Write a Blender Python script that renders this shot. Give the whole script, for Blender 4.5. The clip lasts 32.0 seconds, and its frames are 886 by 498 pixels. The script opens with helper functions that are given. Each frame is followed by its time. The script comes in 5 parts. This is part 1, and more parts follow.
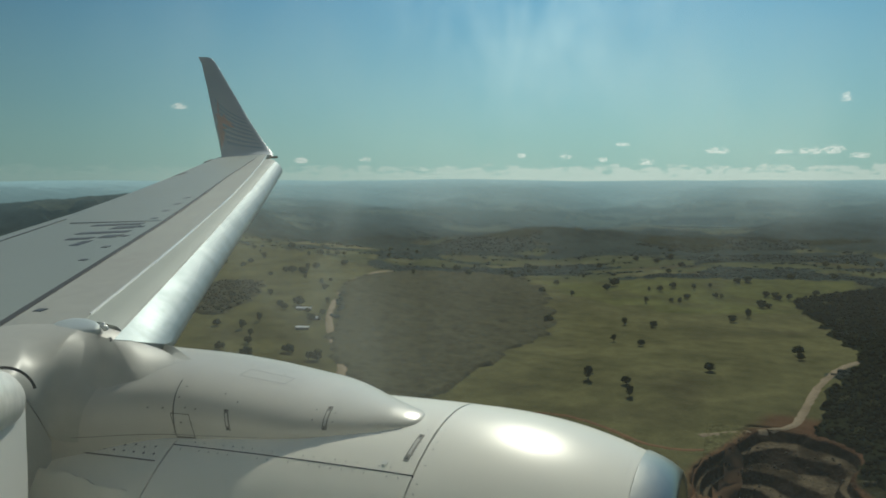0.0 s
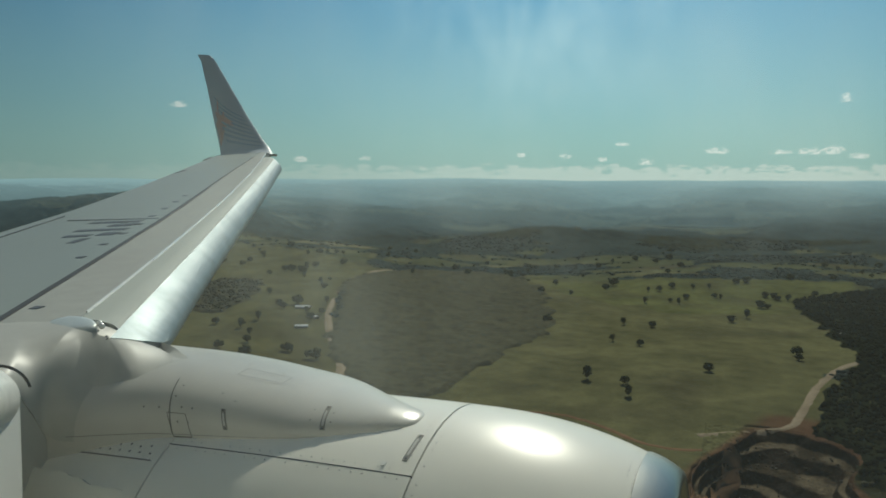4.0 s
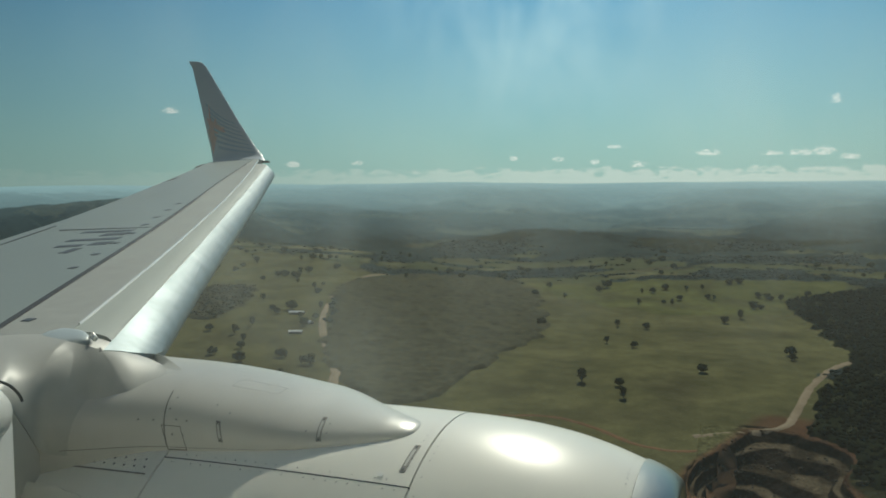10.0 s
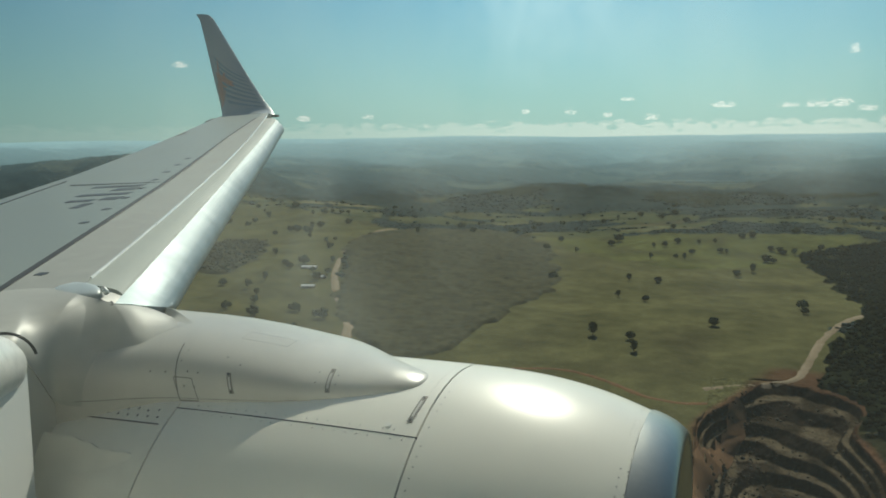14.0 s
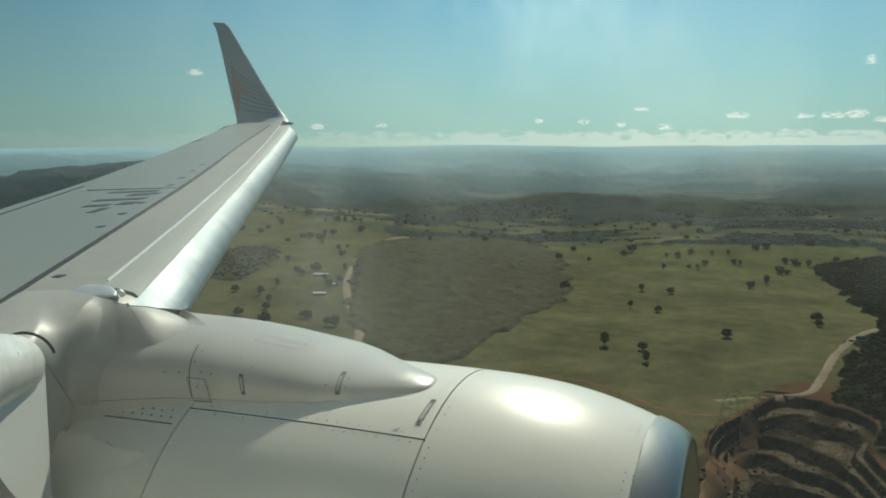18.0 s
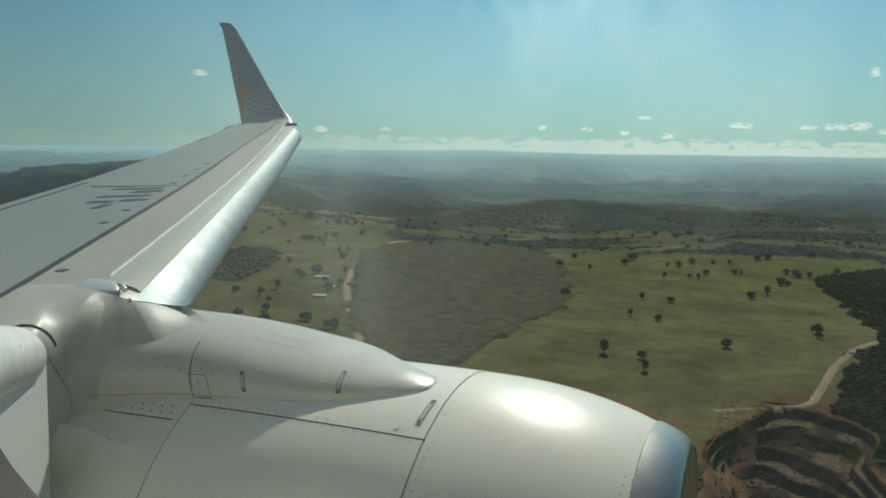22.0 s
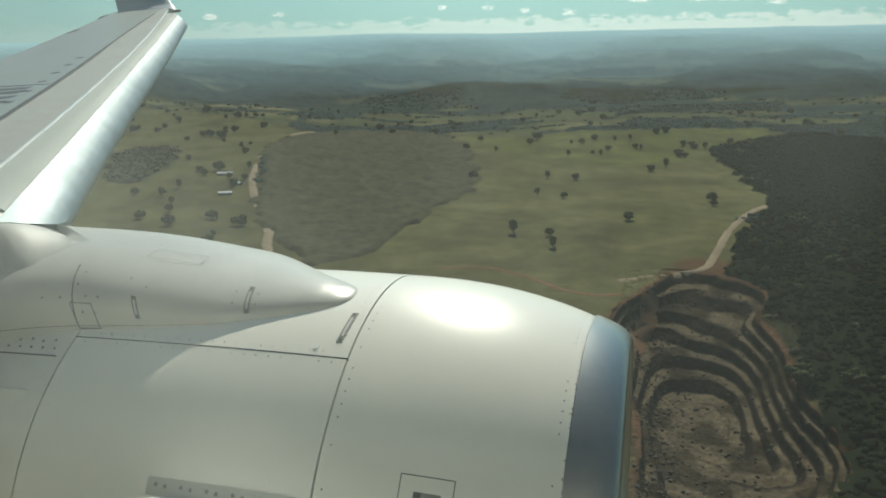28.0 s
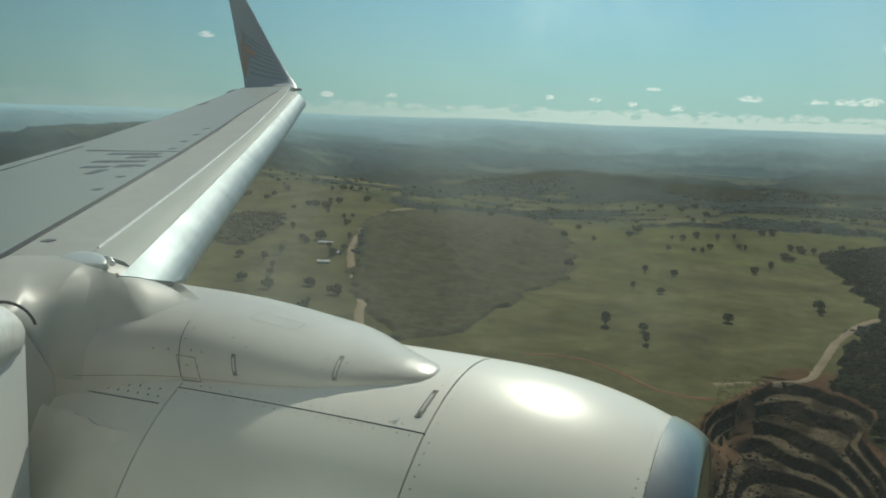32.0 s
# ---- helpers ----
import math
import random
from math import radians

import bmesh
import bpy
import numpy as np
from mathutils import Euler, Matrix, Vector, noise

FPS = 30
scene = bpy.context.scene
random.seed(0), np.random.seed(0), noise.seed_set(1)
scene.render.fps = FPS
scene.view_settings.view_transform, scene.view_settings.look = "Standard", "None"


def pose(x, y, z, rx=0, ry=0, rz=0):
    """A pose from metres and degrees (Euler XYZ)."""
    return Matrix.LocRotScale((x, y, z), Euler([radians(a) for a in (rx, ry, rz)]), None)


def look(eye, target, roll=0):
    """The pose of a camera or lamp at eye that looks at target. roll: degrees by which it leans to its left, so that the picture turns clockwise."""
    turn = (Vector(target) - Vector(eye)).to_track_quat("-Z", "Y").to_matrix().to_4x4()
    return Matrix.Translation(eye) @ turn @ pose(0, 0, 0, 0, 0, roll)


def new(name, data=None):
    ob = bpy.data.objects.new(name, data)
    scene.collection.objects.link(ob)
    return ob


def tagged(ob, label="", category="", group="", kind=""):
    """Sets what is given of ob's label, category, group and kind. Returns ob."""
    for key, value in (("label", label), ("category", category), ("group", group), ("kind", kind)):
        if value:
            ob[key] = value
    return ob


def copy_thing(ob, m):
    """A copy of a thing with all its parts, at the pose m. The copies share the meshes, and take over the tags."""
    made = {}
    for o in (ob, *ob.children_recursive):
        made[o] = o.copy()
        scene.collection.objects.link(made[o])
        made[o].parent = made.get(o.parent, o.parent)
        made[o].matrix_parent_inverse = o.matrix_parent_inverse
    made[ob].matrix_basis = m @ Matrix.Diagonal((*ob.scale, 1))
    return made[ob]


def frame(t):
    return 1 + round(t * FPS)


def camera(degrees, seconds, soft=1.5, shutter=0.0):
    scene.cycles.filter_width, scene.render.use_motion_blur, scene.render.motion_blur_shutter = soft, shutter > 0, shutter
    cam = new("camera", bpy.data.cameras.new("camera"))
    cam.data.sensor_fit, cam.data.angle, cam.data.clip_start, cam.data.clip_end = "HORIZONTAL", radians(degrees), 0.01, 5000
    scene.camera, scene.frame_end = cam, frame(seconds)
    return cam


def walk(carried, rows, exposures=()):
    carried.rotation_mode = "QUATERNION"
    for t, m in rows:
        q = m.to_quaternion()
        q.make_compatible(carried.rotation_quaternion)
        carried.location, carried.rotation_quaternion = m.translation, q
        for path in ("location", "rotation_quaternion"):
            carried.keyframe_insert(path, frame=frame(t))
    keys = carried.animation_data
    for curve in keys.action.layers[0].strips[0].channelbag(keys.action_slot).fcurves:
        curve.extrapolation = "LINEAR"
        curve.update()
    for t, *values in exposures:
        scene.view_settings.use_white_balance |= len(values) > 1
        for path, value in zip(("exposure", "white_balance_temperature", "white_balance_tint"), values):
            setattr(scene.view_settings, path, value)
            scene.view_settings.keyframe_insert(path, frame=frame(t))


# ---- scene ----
# Port wing, engine and cabin window of an airliner low over farmland; x is forward, y is outboard.

# -- camera --
LENS = 57.9
PATH = [
    (0, 0.067, -0.082, 0.001, 20.48, -5.00, -0.02),
    (0.5, 0.067, -0.075, -0.001, 20.57, -5.22, -0.34),
    (1, 0.064, -0.073, -0.001, 20.57, -5.39, -0.57),
    (1.5, 0.064, -0.061, 0.001, 20.60, -5.65, -1.04),
    (2, 0.066, -0.057, 0.009, 20.62, -5.69, -1.04),
    (2.5, 0.073, -0.057, 0.005, 20.66, -5.46, -0.73),
    (3, 0.068, -0.067, 0.004, 20.50, -5.20, -0.17),
    (3.5, 0.050, -0.060, -0.001, 20.40, -4.98, 0.43),
    (5.5, 0.050, -0.014, -0.010, 20.58, -5.48, -1.05),
    (6, 0.041, -0.038, -0.001, 20.40, -5.30, -0.71),
    (6.5, 0.024, -0.059, 0.002, 20.20, -4.95, -0.10),
    (7, 0.004, -0.049, -0.001, 20.14, -4.77, 0.24),
    (7.5, 0.024, -0.036, 0.003, 20.30, -4.90, -0.10),
    (8, 0.045, -0.024, 0.004, 20.45, -5.02, -0.44),
    (8.5, 0.065, -0.020, 0.008, 20.52, -5.20, -0.82),
    (9, 0.069, -0.006, 0.005, 20.57, -5.23, -1.01),
    (9.5, 0.035, -0.001, -0.007, 20.31, -4.86, -0.49),
    (10, 0.036, -0.030, 0.015, 19.96, -4.78, -0.34),
    (10.5, 0.033, -0.039, 0.024, 19.49, -5.56, -1.07),
    (11, 0.041, -0.017, 0.006, 19.06, -8.27, -2.14),
    (11.5, 0.030, 0.009, -0.002, 18.82, -10.54, -2.91),
    (12, 0.010, 0.001, 0.015, 19.10, -9.48, -2.19),
    (12.5, 0.017, -0.022, 0.021, 19.89, -8.01, -1.36),
    (13, 0.030, -0.033, 0.015, 20.51, -8.01, -0.92),
    (13.5, 0.035, -0.025, 0.007, 20.72, -8.01, -0.50),
    (14, 0.058, -0.024, 0.010, 20.82, -8.03, -0.59),
    (14.5, 0.066, -0.020, 0.007, 20.83, -7.93, -0.68),
    (16.5, 0.043, -0.030, -0.010, 20.72, -7.38, 0.12),
    (17, 0.057, -0.037, -0.008, 21.09, -7.50, -0.22),
    (17.5, 0.069, -0.053, -0.011, 21.42, -7.36, -0.17),
    (18, 0.092, -0.081, 0.004, 21.68, -7.41, -0.18),
    (18.5, 0.111, -0.115, 0.002, 21.87, -7.19, 0.13),
    (19, 0.115, -0.127, -0.004, 22.08, -6.99, 0.39),
    (19.5, 0.118, -0.131, -0.017, 22.28, -6.73, 0.69),
    (20, 0.131, -0.148, -0.008, 22.39, -6.77, 0.74),
    (20.5, 0.136, -0.151, 0.007, 22.40, -7.08, 0.46),
    (21, 0.132, -0.133, 0.001, 22.36, -7.14, 0.26),
    (21.5, 0.097, -0.114, -0.016, 21.97, -6.88, 0.86),
    (22, 0.084, -0.089, -0.014, 21.76, -7.08, 0.90),
    (22.5, 0.045, -0.026, -0.023, 21.05, -7.34, 0.69),
    (23, 0.022, 0.066, -0.029, 20.31, -7.91, -0.22),
    (23.5, -0.023, 0.114, -0.012, 19.08, -8.43, -0.36),
    (24, -0.056, 0.140, 0.007, 18.02, -8.79, -0.47),
    (24.5, -0.101, 0.170, 0.009, 17.06, -9.67, -0.48),
    (25, -0.127, 0.204, -0.006, 16.26, -12.32, -1.09),
    (25.5, -0.111, 0.216, -0.021, 15.83, -16.09, -2.15),
    (27.5, -0.091, 0.278, -0.014, 15.28, -17.36, -1.90),
    (28, -0.089, 0.284, -0.040, 15.20, -15.14, -1.20),
    (28.5, -0.057, 0.149, 0.010, 15.49, -12.33, -0.64),
    (29, -0.035, 0.097, -0.000, 17.76, -10.07, -0.29),
    (29.5, -0.041, 0.155, 0.000, 20.73, -10.36, -0.95),
    (30, -0.050, 0.226, -0.013, 22.89, -11.54, -1.69),
    (30.5, -0.045, 0.216, -0.009, 23.06, -10.40, -0.43),
    (31, -0.024, 0.184, 0.009, 22.59, -9.65, 0.82),
    (31.5, -0.023, 0.164, 0.011, 22.28, -9.51, 1.51),
    (32, -0.016, 0.139, 0.011, 21.99, -9.35, 2.10),
]
EXPOSURE = [(0.0, -0.08, 6450, 5), (9.0, -0.12, 6450, 5), (10.5, 0.0, 6500, 5), (12.0, 0.18, 6540, 4), (20.0, 0.17, 6560, 4), (22.0, 0.13, 6500, 4), (23.0, 0.02, 6400, 4), (25.0, 0.04, 6420, 4),
            (26.5, 0.30, 6480, 5), (28.0, 0.38, 6480, 6), (29.0, 0.20, 6450, 5), (30.0, 0.08, 6430, 4), (32.0, 0.07, 6430, 4)]
cam = camera(LENS, 32.0, soft=1.8)
rows = []
for t, ex, ey, ez, yaw, pitch, roll in PATH:
    a, b = radians(yaw), radians(pitch)
    ahead = Vector((-math.sin(a) * math.cos(b), math.cos(a) * math.cos(b), math.sin(b)))
    eye = Vector((ex, ey, ez))
    rows.append((t, look(eye, eye + ahead * 2, roll)))
walk(cam, rows, exposures=EXPOSURE)

# -- light --
SUN = Vector((-0.10, 0.765, 0.635)).normalized()
SUN_EL = math.asin(SUN.z)
SUN_AZ = math.atan2(SUN.x, SUN.y)
lamp = bpy.data.lights.new("sun", "SUN")
lamp.energy, lamp.angle, lamp.color = 3.3, radians(0.6), (1.0, 0.94, 0.80)
sun = new("sun", lamp)
sun.matrix_world = look((0, 0, 400), Vector((0, 0, 400)) - SUN)

world = bpy.data.worlds.new("sky")
scene.world = world
world.use_nodes = True
wn, wl = world.node_tree.nodes, world.node_tree.links
wn.clear()
w_out = wn.new("ShaderNodeOutputWorld")
w_bg = wn.new("ShaderNodeBackground")
w_sky = wn.new("ShaderNodeTexSky")
w_sky.sky_type, w_sky.sun_disc = "NISHITA", False
w_sky.sun_elevation, w_sky.sun_rotation = SUN_EL, SUN_AZ
w_sky.altitude, w_sky.air_density, w_sky.dust_density, w_sky.ozone_density = 900, 1.0, 0.6, 2.5
w_bg.inputs["Strength"].default_value = 0.058
# a bank of low cumulus all round the horizon
w_co = wn.new("ShaderNodeTexCoord")
w_sep = wn.new("ShaderNodeSeparateXYZ")
w_map = wn.new("ShaderNodeMapping")
w_map.inputs["Scale"].default_value = (1, 1, 2.6)
w_n = wn.new("ShaderNodeTexNoise")
w_n.inputs["Scale"].default_value, w_n.inputs["Detail"].default_value, w_n.inputs["Roughness"].default_value = 60, 6, 0.7
w_band = wn.new("ShaderNodeValToRGB")
el = w_band.color_ramp.elements
el[0].position, el[0].color = 0.0, (1, 1, 1, 1)
el[1].position, el[1].color = 0.028, (0, 0, 0, 1)
mid = el.new(0.013)
mid.color = (0.80, 0.80, 0.80, 1)
w_mul = wn.new("ShaderNodeMath")
w_mul.operation = "MULTIPLY_ADD"
w_mul.inputs[1].default_value, w_mul.inputs[2].default_value = 0.62, -0.02
w_add = wn.new("ShaderNodeMath")
w_add.operation = "ADD"
w_cut = wn.new("ShaderNodeValToRGB")
w_cut.color_ramp.elements[0].position, w_cut.color_ramp.elements[1].position = 0.90, 1.22
w_mix = wn.new("ShaderNodeMixRGB")
w_mix.inputs["Color2"].default_value = (12.0, 13.4, 12.4, 1)
w_thin = wn.new("ShaderNodeMath")
w_thin.operation = "MULTIPLY"
w_thin.inputs[1].default_value = 0.6
wl.new(w_co.outputs["Generated"], w_sep.inputs[0])
wl.new(w_co.outputs["Generated"], w_map.inputs["Vector"])
wl.new(w_map.outputs[0], w_n.inputs["Vector"])
wl.new(w_sep.outputs["Z"], w_band.inputs[0])
wl.new(w_band.outputs[0], w_mul.inputs[0])
wl.new(w_mul.outputs[0], w_add.inputs[0])
wl.new(w_n.outputs["Fac"], w_add.inputs[1])
wl.new(w_add.outputs[0], w_cut.inputs[0])
wl.new(w_cut.outputs[0], w_thin.inputs[0])
wl.new(w_thin.outputs[0], w_mix.inputs["Fac"])
w_tone = wn.new("ShaderNodeMixRGB")
w_tone.blend_type = "MULTIPLY"
w_tone.inputs["Fac"].default_value = 1.0
w_tone.inputs["Color2"].default_value = (0.36, 0.80, 0.90, 1)
wl.new(w_sky.outputs[0], w_tone.inputs["Color1"])
# paler, hazier air towards the horizon
w_hz = wn.new("ShaderNodeValToRGB")
hz = w_hz.color_ramp.elements
hz[0].position, hz[0].color = 0.0, (0.85, 0.85, 0.85, 1)
hz[1].position, hz[1].color = 0.26, (0, 0, 0, 1)
hz_mid = hz.new(0.09)
hz_mid.color = (0.48, 0.48, 0.48, 1)
w_haze = wn.new("ShaderNodeMixRGB")
w_haze.inputs["Color2"].default_value = (6.0, 9.3, 8.9, 1)
wl.new(w_sep.outputs["Z"], w_hz.inputs[0])
wl.new(w_hz.outputs[0], w_haze.inputs["Fac"])
wl.new(w_tone.outputs[0], w_haze.inputs["Color1"])
wl.new(w_haze.outputs[0], w_mix.inputs["Color1"])
# small fair-weather clouds: azimuth aft of outboard, elevation, half width and half height in degrees
CLOUDS = [(38.5, 4.9, 0.75, 0.22), (7.9, 2.4, 0.62, 0.15), (1.7, 1.9, 1.1, 0.22), (-2.3, 1.8, 0.9, 0.17), (-4.1, 1.85, 1.2, 0.24), (-5.4, 1.9, 1.0, 0.30), (-6.8, 1.5, 0.9, 0.17),
          (14.9, 1.65, 0.45, 0.16), (11.8, 1.6, 0.6, 0.20), (26.0, 1.4, 0.5, 0.16), (30.5, 1.3, 0.7, 0.20), (9.3, 1.35, 0.6, 0.16),
          (6.3, 1.15, 0.8, 0.20), (-6.0, 5.2, 0.5, 0.32)]


def w_math(op, a, b=None):
    node = wn.new("ShaderNodeMath")
    node.operation = op
    for k, v in ((0, a), (1, b)):
        if isinstance(v, (int, float)):
            node.inputs[k].default_value = v
        elif v is not None:
            wl.new(v, node.inputs[k])
    return node.outputs[0]


w_az = w_math("MULTIPLY", w_math("ARCTAN2", w_math("MULTIPLY", w_sep.outputs["X"], -1.0), w_sep.outputs["Y"]), 57.2958)
# the bank thins out towards the tail
w_fade = w_math("MINIMUM", w_math("MAXIMUM", w_math("SUBTRACT", 1.2, w_math("DIVIDE", w_az, 42.0)), 0.2), 1.0)
wl.new(w_math("MULTIPLY", w_thin.outputs[0], w_fade), w_mix.inputs["Fac"])
w_el = w_math("MULTIPLY", w_math("ARCSINE", w_sep.outputs["Z"]), 57.2958)
w_sum = None
for az, elv, hw, hh in CLOUDS:
    dx = w_math("DIVIDE", w_math("SUBTRACT", w_az, az), hw)
    dy = w_math("DIVIDE", w_math("SUBTRACT", w_el, round(elv - hh * 0.4, 3)), hh * 1.9)
    dy = w_math("MAXIMUM", dy, w_math("MULTIPLY", dy, -2.0))
    near = w_math("SUBTRACT", 1.0, w_math("ADD", w_math("MULTIPLY", dx, dx), w_math("MULTIPLY", dy, dy)))
    near = w_math("MAXIMUM", near, 0.0)
    w_sum = near if w_sum is None else w_math("MAXIMUM", w_sum, near)
w_n2 = wn.new("ShaderNodeTexNoise")
w_n2.inputs["Scale"].default_value, w_n2.inputs["Detail"].default_value, w_n2.inputs["Roughness"].default_value = 170, 6, 0.65
wl.new(w_map.outputs[0], w_n2.inputs["Vector"])
w_puff = w_math("ADD", w_sum, w_math("MULTIPLY", w_math("SUBTRACT", w_n2.outputs["Fac"], 0.56), 2.9))
w_cut2 = wn.new("ShaderNodeValToRGB")
w_cut2.color_ramp.elements[0].position, w_cut2.color_ramp.elements[1].position = 0.26, 0.9
wl.new(w_puff, w_cut2.inputs[0])
w_mix2 = wn.new("ShaderNodeMixRGB")
w_mix2.inputs["Color2"].default_value = (16.0, 16.4, 15.4, 1)
wl.new(w_math("MULTIPLY", w_math("MULTIPLY", w_cut2.outputs[0], w_math("GREATER_THAN", w_sum, 0.02)), 0.66), w_mix2.inputs["Fac"])
wl.new(w_mix.outputs[0], w_mix2.inputs["Color1"])
# thin torn veils painted on the sky for smeared reflections in the window pane
w_pol = wn.new("ShaderNodeCombineXYZ")
wl.new(w_math("MULTIPLY", w_az, 0.21), w_pol.inputs[0])
wl.new(w_math("ADD", w_math("MULTIPLY", w_el, 0.12), 3.7), w_pol.inputs[1])
w_n3 = wn.new("ShaderNodeTexNoise")
w_n3.inputs["Scale"].default_value, w_n3.inputs["Detail"].default_value, w_n3.inputs["Roughness"].default_value, w_n3.inputs["Distortion"].default_value = 1.0, 4, 0.55, 0.15
wl.new(w_pol.outputs[0], w_n3.inputs["Vector"])
w_va, w_ve = w_math("DIVIDE", w_math("SUBTRACT", w_az, 14.0), 11.5), w_math("DIVIDE", w_math("SUBTRACT", w_el, 12.0), 9.5)
w_reach = w_math("MAXIMUM", w_math("SUBTRACT", 1.0, w_math("ADD", w_math("MULTIPLY", w_va, w_va), w_math("MULTIPLY", w_ve, w_ve))), 0.0)
w_torn = w_math("MINIMUM", w_math("MAXIMUM", w_math("MULTIPLY", w_math("SUBTRACT", w_n3.outputs["Fac"], 0.40), 2.6), 0.0), 1.0)
w_veil = wn.new("ShaderNodeMixRGB")
w_veil.inputs["Color2"].default_value = (10.5, 14.0, 14.0, 1)
wl.new(w_math("MULTIPLY", w_math("MULTIPLY", w_reach, w_torn), 0.48), w_veil.inputs["Fac"])
wl.new(w_mix2.outputs[0], w_veil.inputs["Color1"])
wl.new(w_veil.outputs[0], w_bg.inputs["Color"])
# the sky is brighter towards the sun
w_dot = wn.new("ShaderNodeVectorMath")
w_dot.operation = "DOT_PRODUCT"
w_dot.inputs[1].default_value = SUN
wl.new(w_co.outputs["Generated"], w_dot.inputs[0])
w_glow = w_math("POWER", w_math("MAXIMUM", w_dot.outputs["Value"], 0.0), 4.0)
wl.new(w_math("ADD", w_math("MULTIPLY", w_glow, 0.076), 0.0255), w_bg.inputs["Strength"])
wl.new(w_bg.outputs[0], w_out.inputs["Surface"])


# -- materials --
def material(name, base, rough=0.5, metal=0.0, vary=0.15, scale=2.0, fine=40.0, bump=0.0, tint=None, coords="Object"):
    """A surface with broad stains and fine grain round its base colour."""
    m = bpy.data.materials.new(name)
    m.use_nodes = True
    n, l = m.node_tree.nodes, m.node_tree.links
    p = n["Principled BSDF"]
    co = n.new("ShaderNodeTexCoord")
    broad, grain = n.new("ShaderNodeTexNoise"), n.new("ShaderNodeTexNoise")
    broad.inputs["Scale"].default_value, broad.inputs["Detail"].default_value = scale, 5
    grain.inputs["Scale"].default_value, grain.inputs["Detail"].default_value = fine, 4
    mixer = n.new("ShaderNodeMixRGB")
    other = tint or tuple(c * 0.72 for c in base)
    mixer.inputs["Color1"].default_value = (*base, 1)
    mixer.inputs["Color2"].default_value = (*other, 1)
    ramp = n.new("ShaderNodeValToRGB")
    ramp.color_ramp.elements[0].position, ramp.color_ramp.elements[1].position = 0.35, 0.75
    blend = n.new("ShaderNodeMath")
    blend.operation = "MULTIPLY"
    blend.inputs[1].default_value = min(1.0, vary * 4)
    hsv = n.new("ShaderNodeHueSaturation")
    val = n.new("ShaderNodeMapRange")
    val.inputs["To Min"].default_value, val.inputs["To Max"].default_value = 1 - vary, 1 + vary
    for node in (broad, grain):
        l.new(co.outputs[coords], node.inputs["Vector"])
    l.new(broad.outputs["Fac"], ramp.inputs[0])
    l.new(ramp.outputs[0], blend.inputs[0])
    l.new(blend.outputs[0], mixer.inputs["Fac"])
    l.new(grain.outputs["Fac"], val.inputs["Value"])
    l.new(val.outputs[0], hsv.inputs["Value"])
    l.new(mixer.outputs[0], hsv.inputs["Color"])
    l.new(hsv.outputs[0], p.inputs["Base Color"])
    rr = n.new("ShaderNodeMapRange")
    rr.inputs["To Min"].default_value, rr.inputs["To Max"].default_value = max(0.02, rough * 0.85), min(1, rough * 1.2)
    l.new(broad.outputs["Fac"], rr.inputs["Value"])
    l.new(rr.outputs[0], p.inputs["Roughness"])
    p.inputs["Metallic"].default_value = metal
    p.inputs["Specular IOR Level"].default_value = 0.5 if rough < 0.65 else 0.25 if rough < 0.75 else 0.0
    if bump:
        b = n.new("ShaderNodeBump")
        b.inputs["Strength"].default_value, b.inputs["Distance"].default_value = bump, 0.02
        l.new(grain.outputs["Fac"], b.inputs["Height"])
        l.new(b.outputs[0], p.inputs["Normal"])
    return m


NACELLE_PAINT = material("nacelle paint", (0.86, 0.84, 0.75), 0.33, 0.0, 0.04, 1.3, 14, tint=(0.70, 0.685, 0.62))
# a thin clear coat over the weathered paint
gloss = NACELLE_PAINT.node_tree.nodes["Principled BSDF"]
gloss.inputs["Coat Weight"].default_value, gloss.inputs["Coat Roughness"].default_value = 0.20, 0.14
gloss.inputs["Specular IOR Level"].default_value = 0.22
FAIRING_PAINT = material("fairing paint", (0.52, 0.505, 0.45), 0.30, 0.0, 0.09, 2.0, 12, tint=(0.46, 0.445, 0.40))
AFT_PAINT = material("stained aft cowl paint", (0.82, 0.795, 0.70), 0.34, 0.0, 0.10, 2.4, 12, tint=(0.63, 0.60, 0.52))
WING_PAINT = material("wing paint", (0.28, 0.315, 0.29), 0.46, 0.0, 0.06, 0.7, 10, tint=(0.25, 0.29, 0.275))
WING_SKIN = material("bare front skin", (0.375, 0.39, 0.365), 0.7, 0.0, 0.14, 1.1, 9, tint=(0.32, 0.32, 0.305))
LEADING_SKIN = material("leading edge primer", (0.42, 0.45, 0.415), 0.7, 0.0, 0.05, 1.2, 12)
ALLOY = material("dull polished alloy", (0.21, 0.255, 0.27), 0.50, 0.5, 0.24, 3.2, 16, bump=0.12, tint=(0.13, 0.17, 0.185))
MOTTLED = material("mottled polished alloy", (0.92, 0.91, 0.86), 0.28, 0.25, 0.14, 6.0, 20, bump=0.15, tint=(0.50, 0.50, 0.48))
LEAF_ALLOY = material("clear-coated alloy", (0.50, 0.54, 0.53), 0.34, 0.1, 0.10, 3.0, 14, tint=(0.44, 0.49, 0.49))
LIP_ALLOY = material("inlet lip alloy", (0.48, 0.46, 0.40), 0.33, 0.95, 0.10, 4.0, 30, bump=0.02, tint=(0.42, 0.41, 0.37))
DARK_SEAL = material("dark sealant", (0.035, 0.036, 0.038), 0.6, 0.0, 0.2, 5, 60)
RIVET = material("rivet steel", (0.24, 0.23, 0.21), 0.45, 0.6, 0.2, 8, 90)
SLOT = material("slot plate", (0.21, 0.20, 0.18), 0.5, 0.3, 0.2, 9, 80)
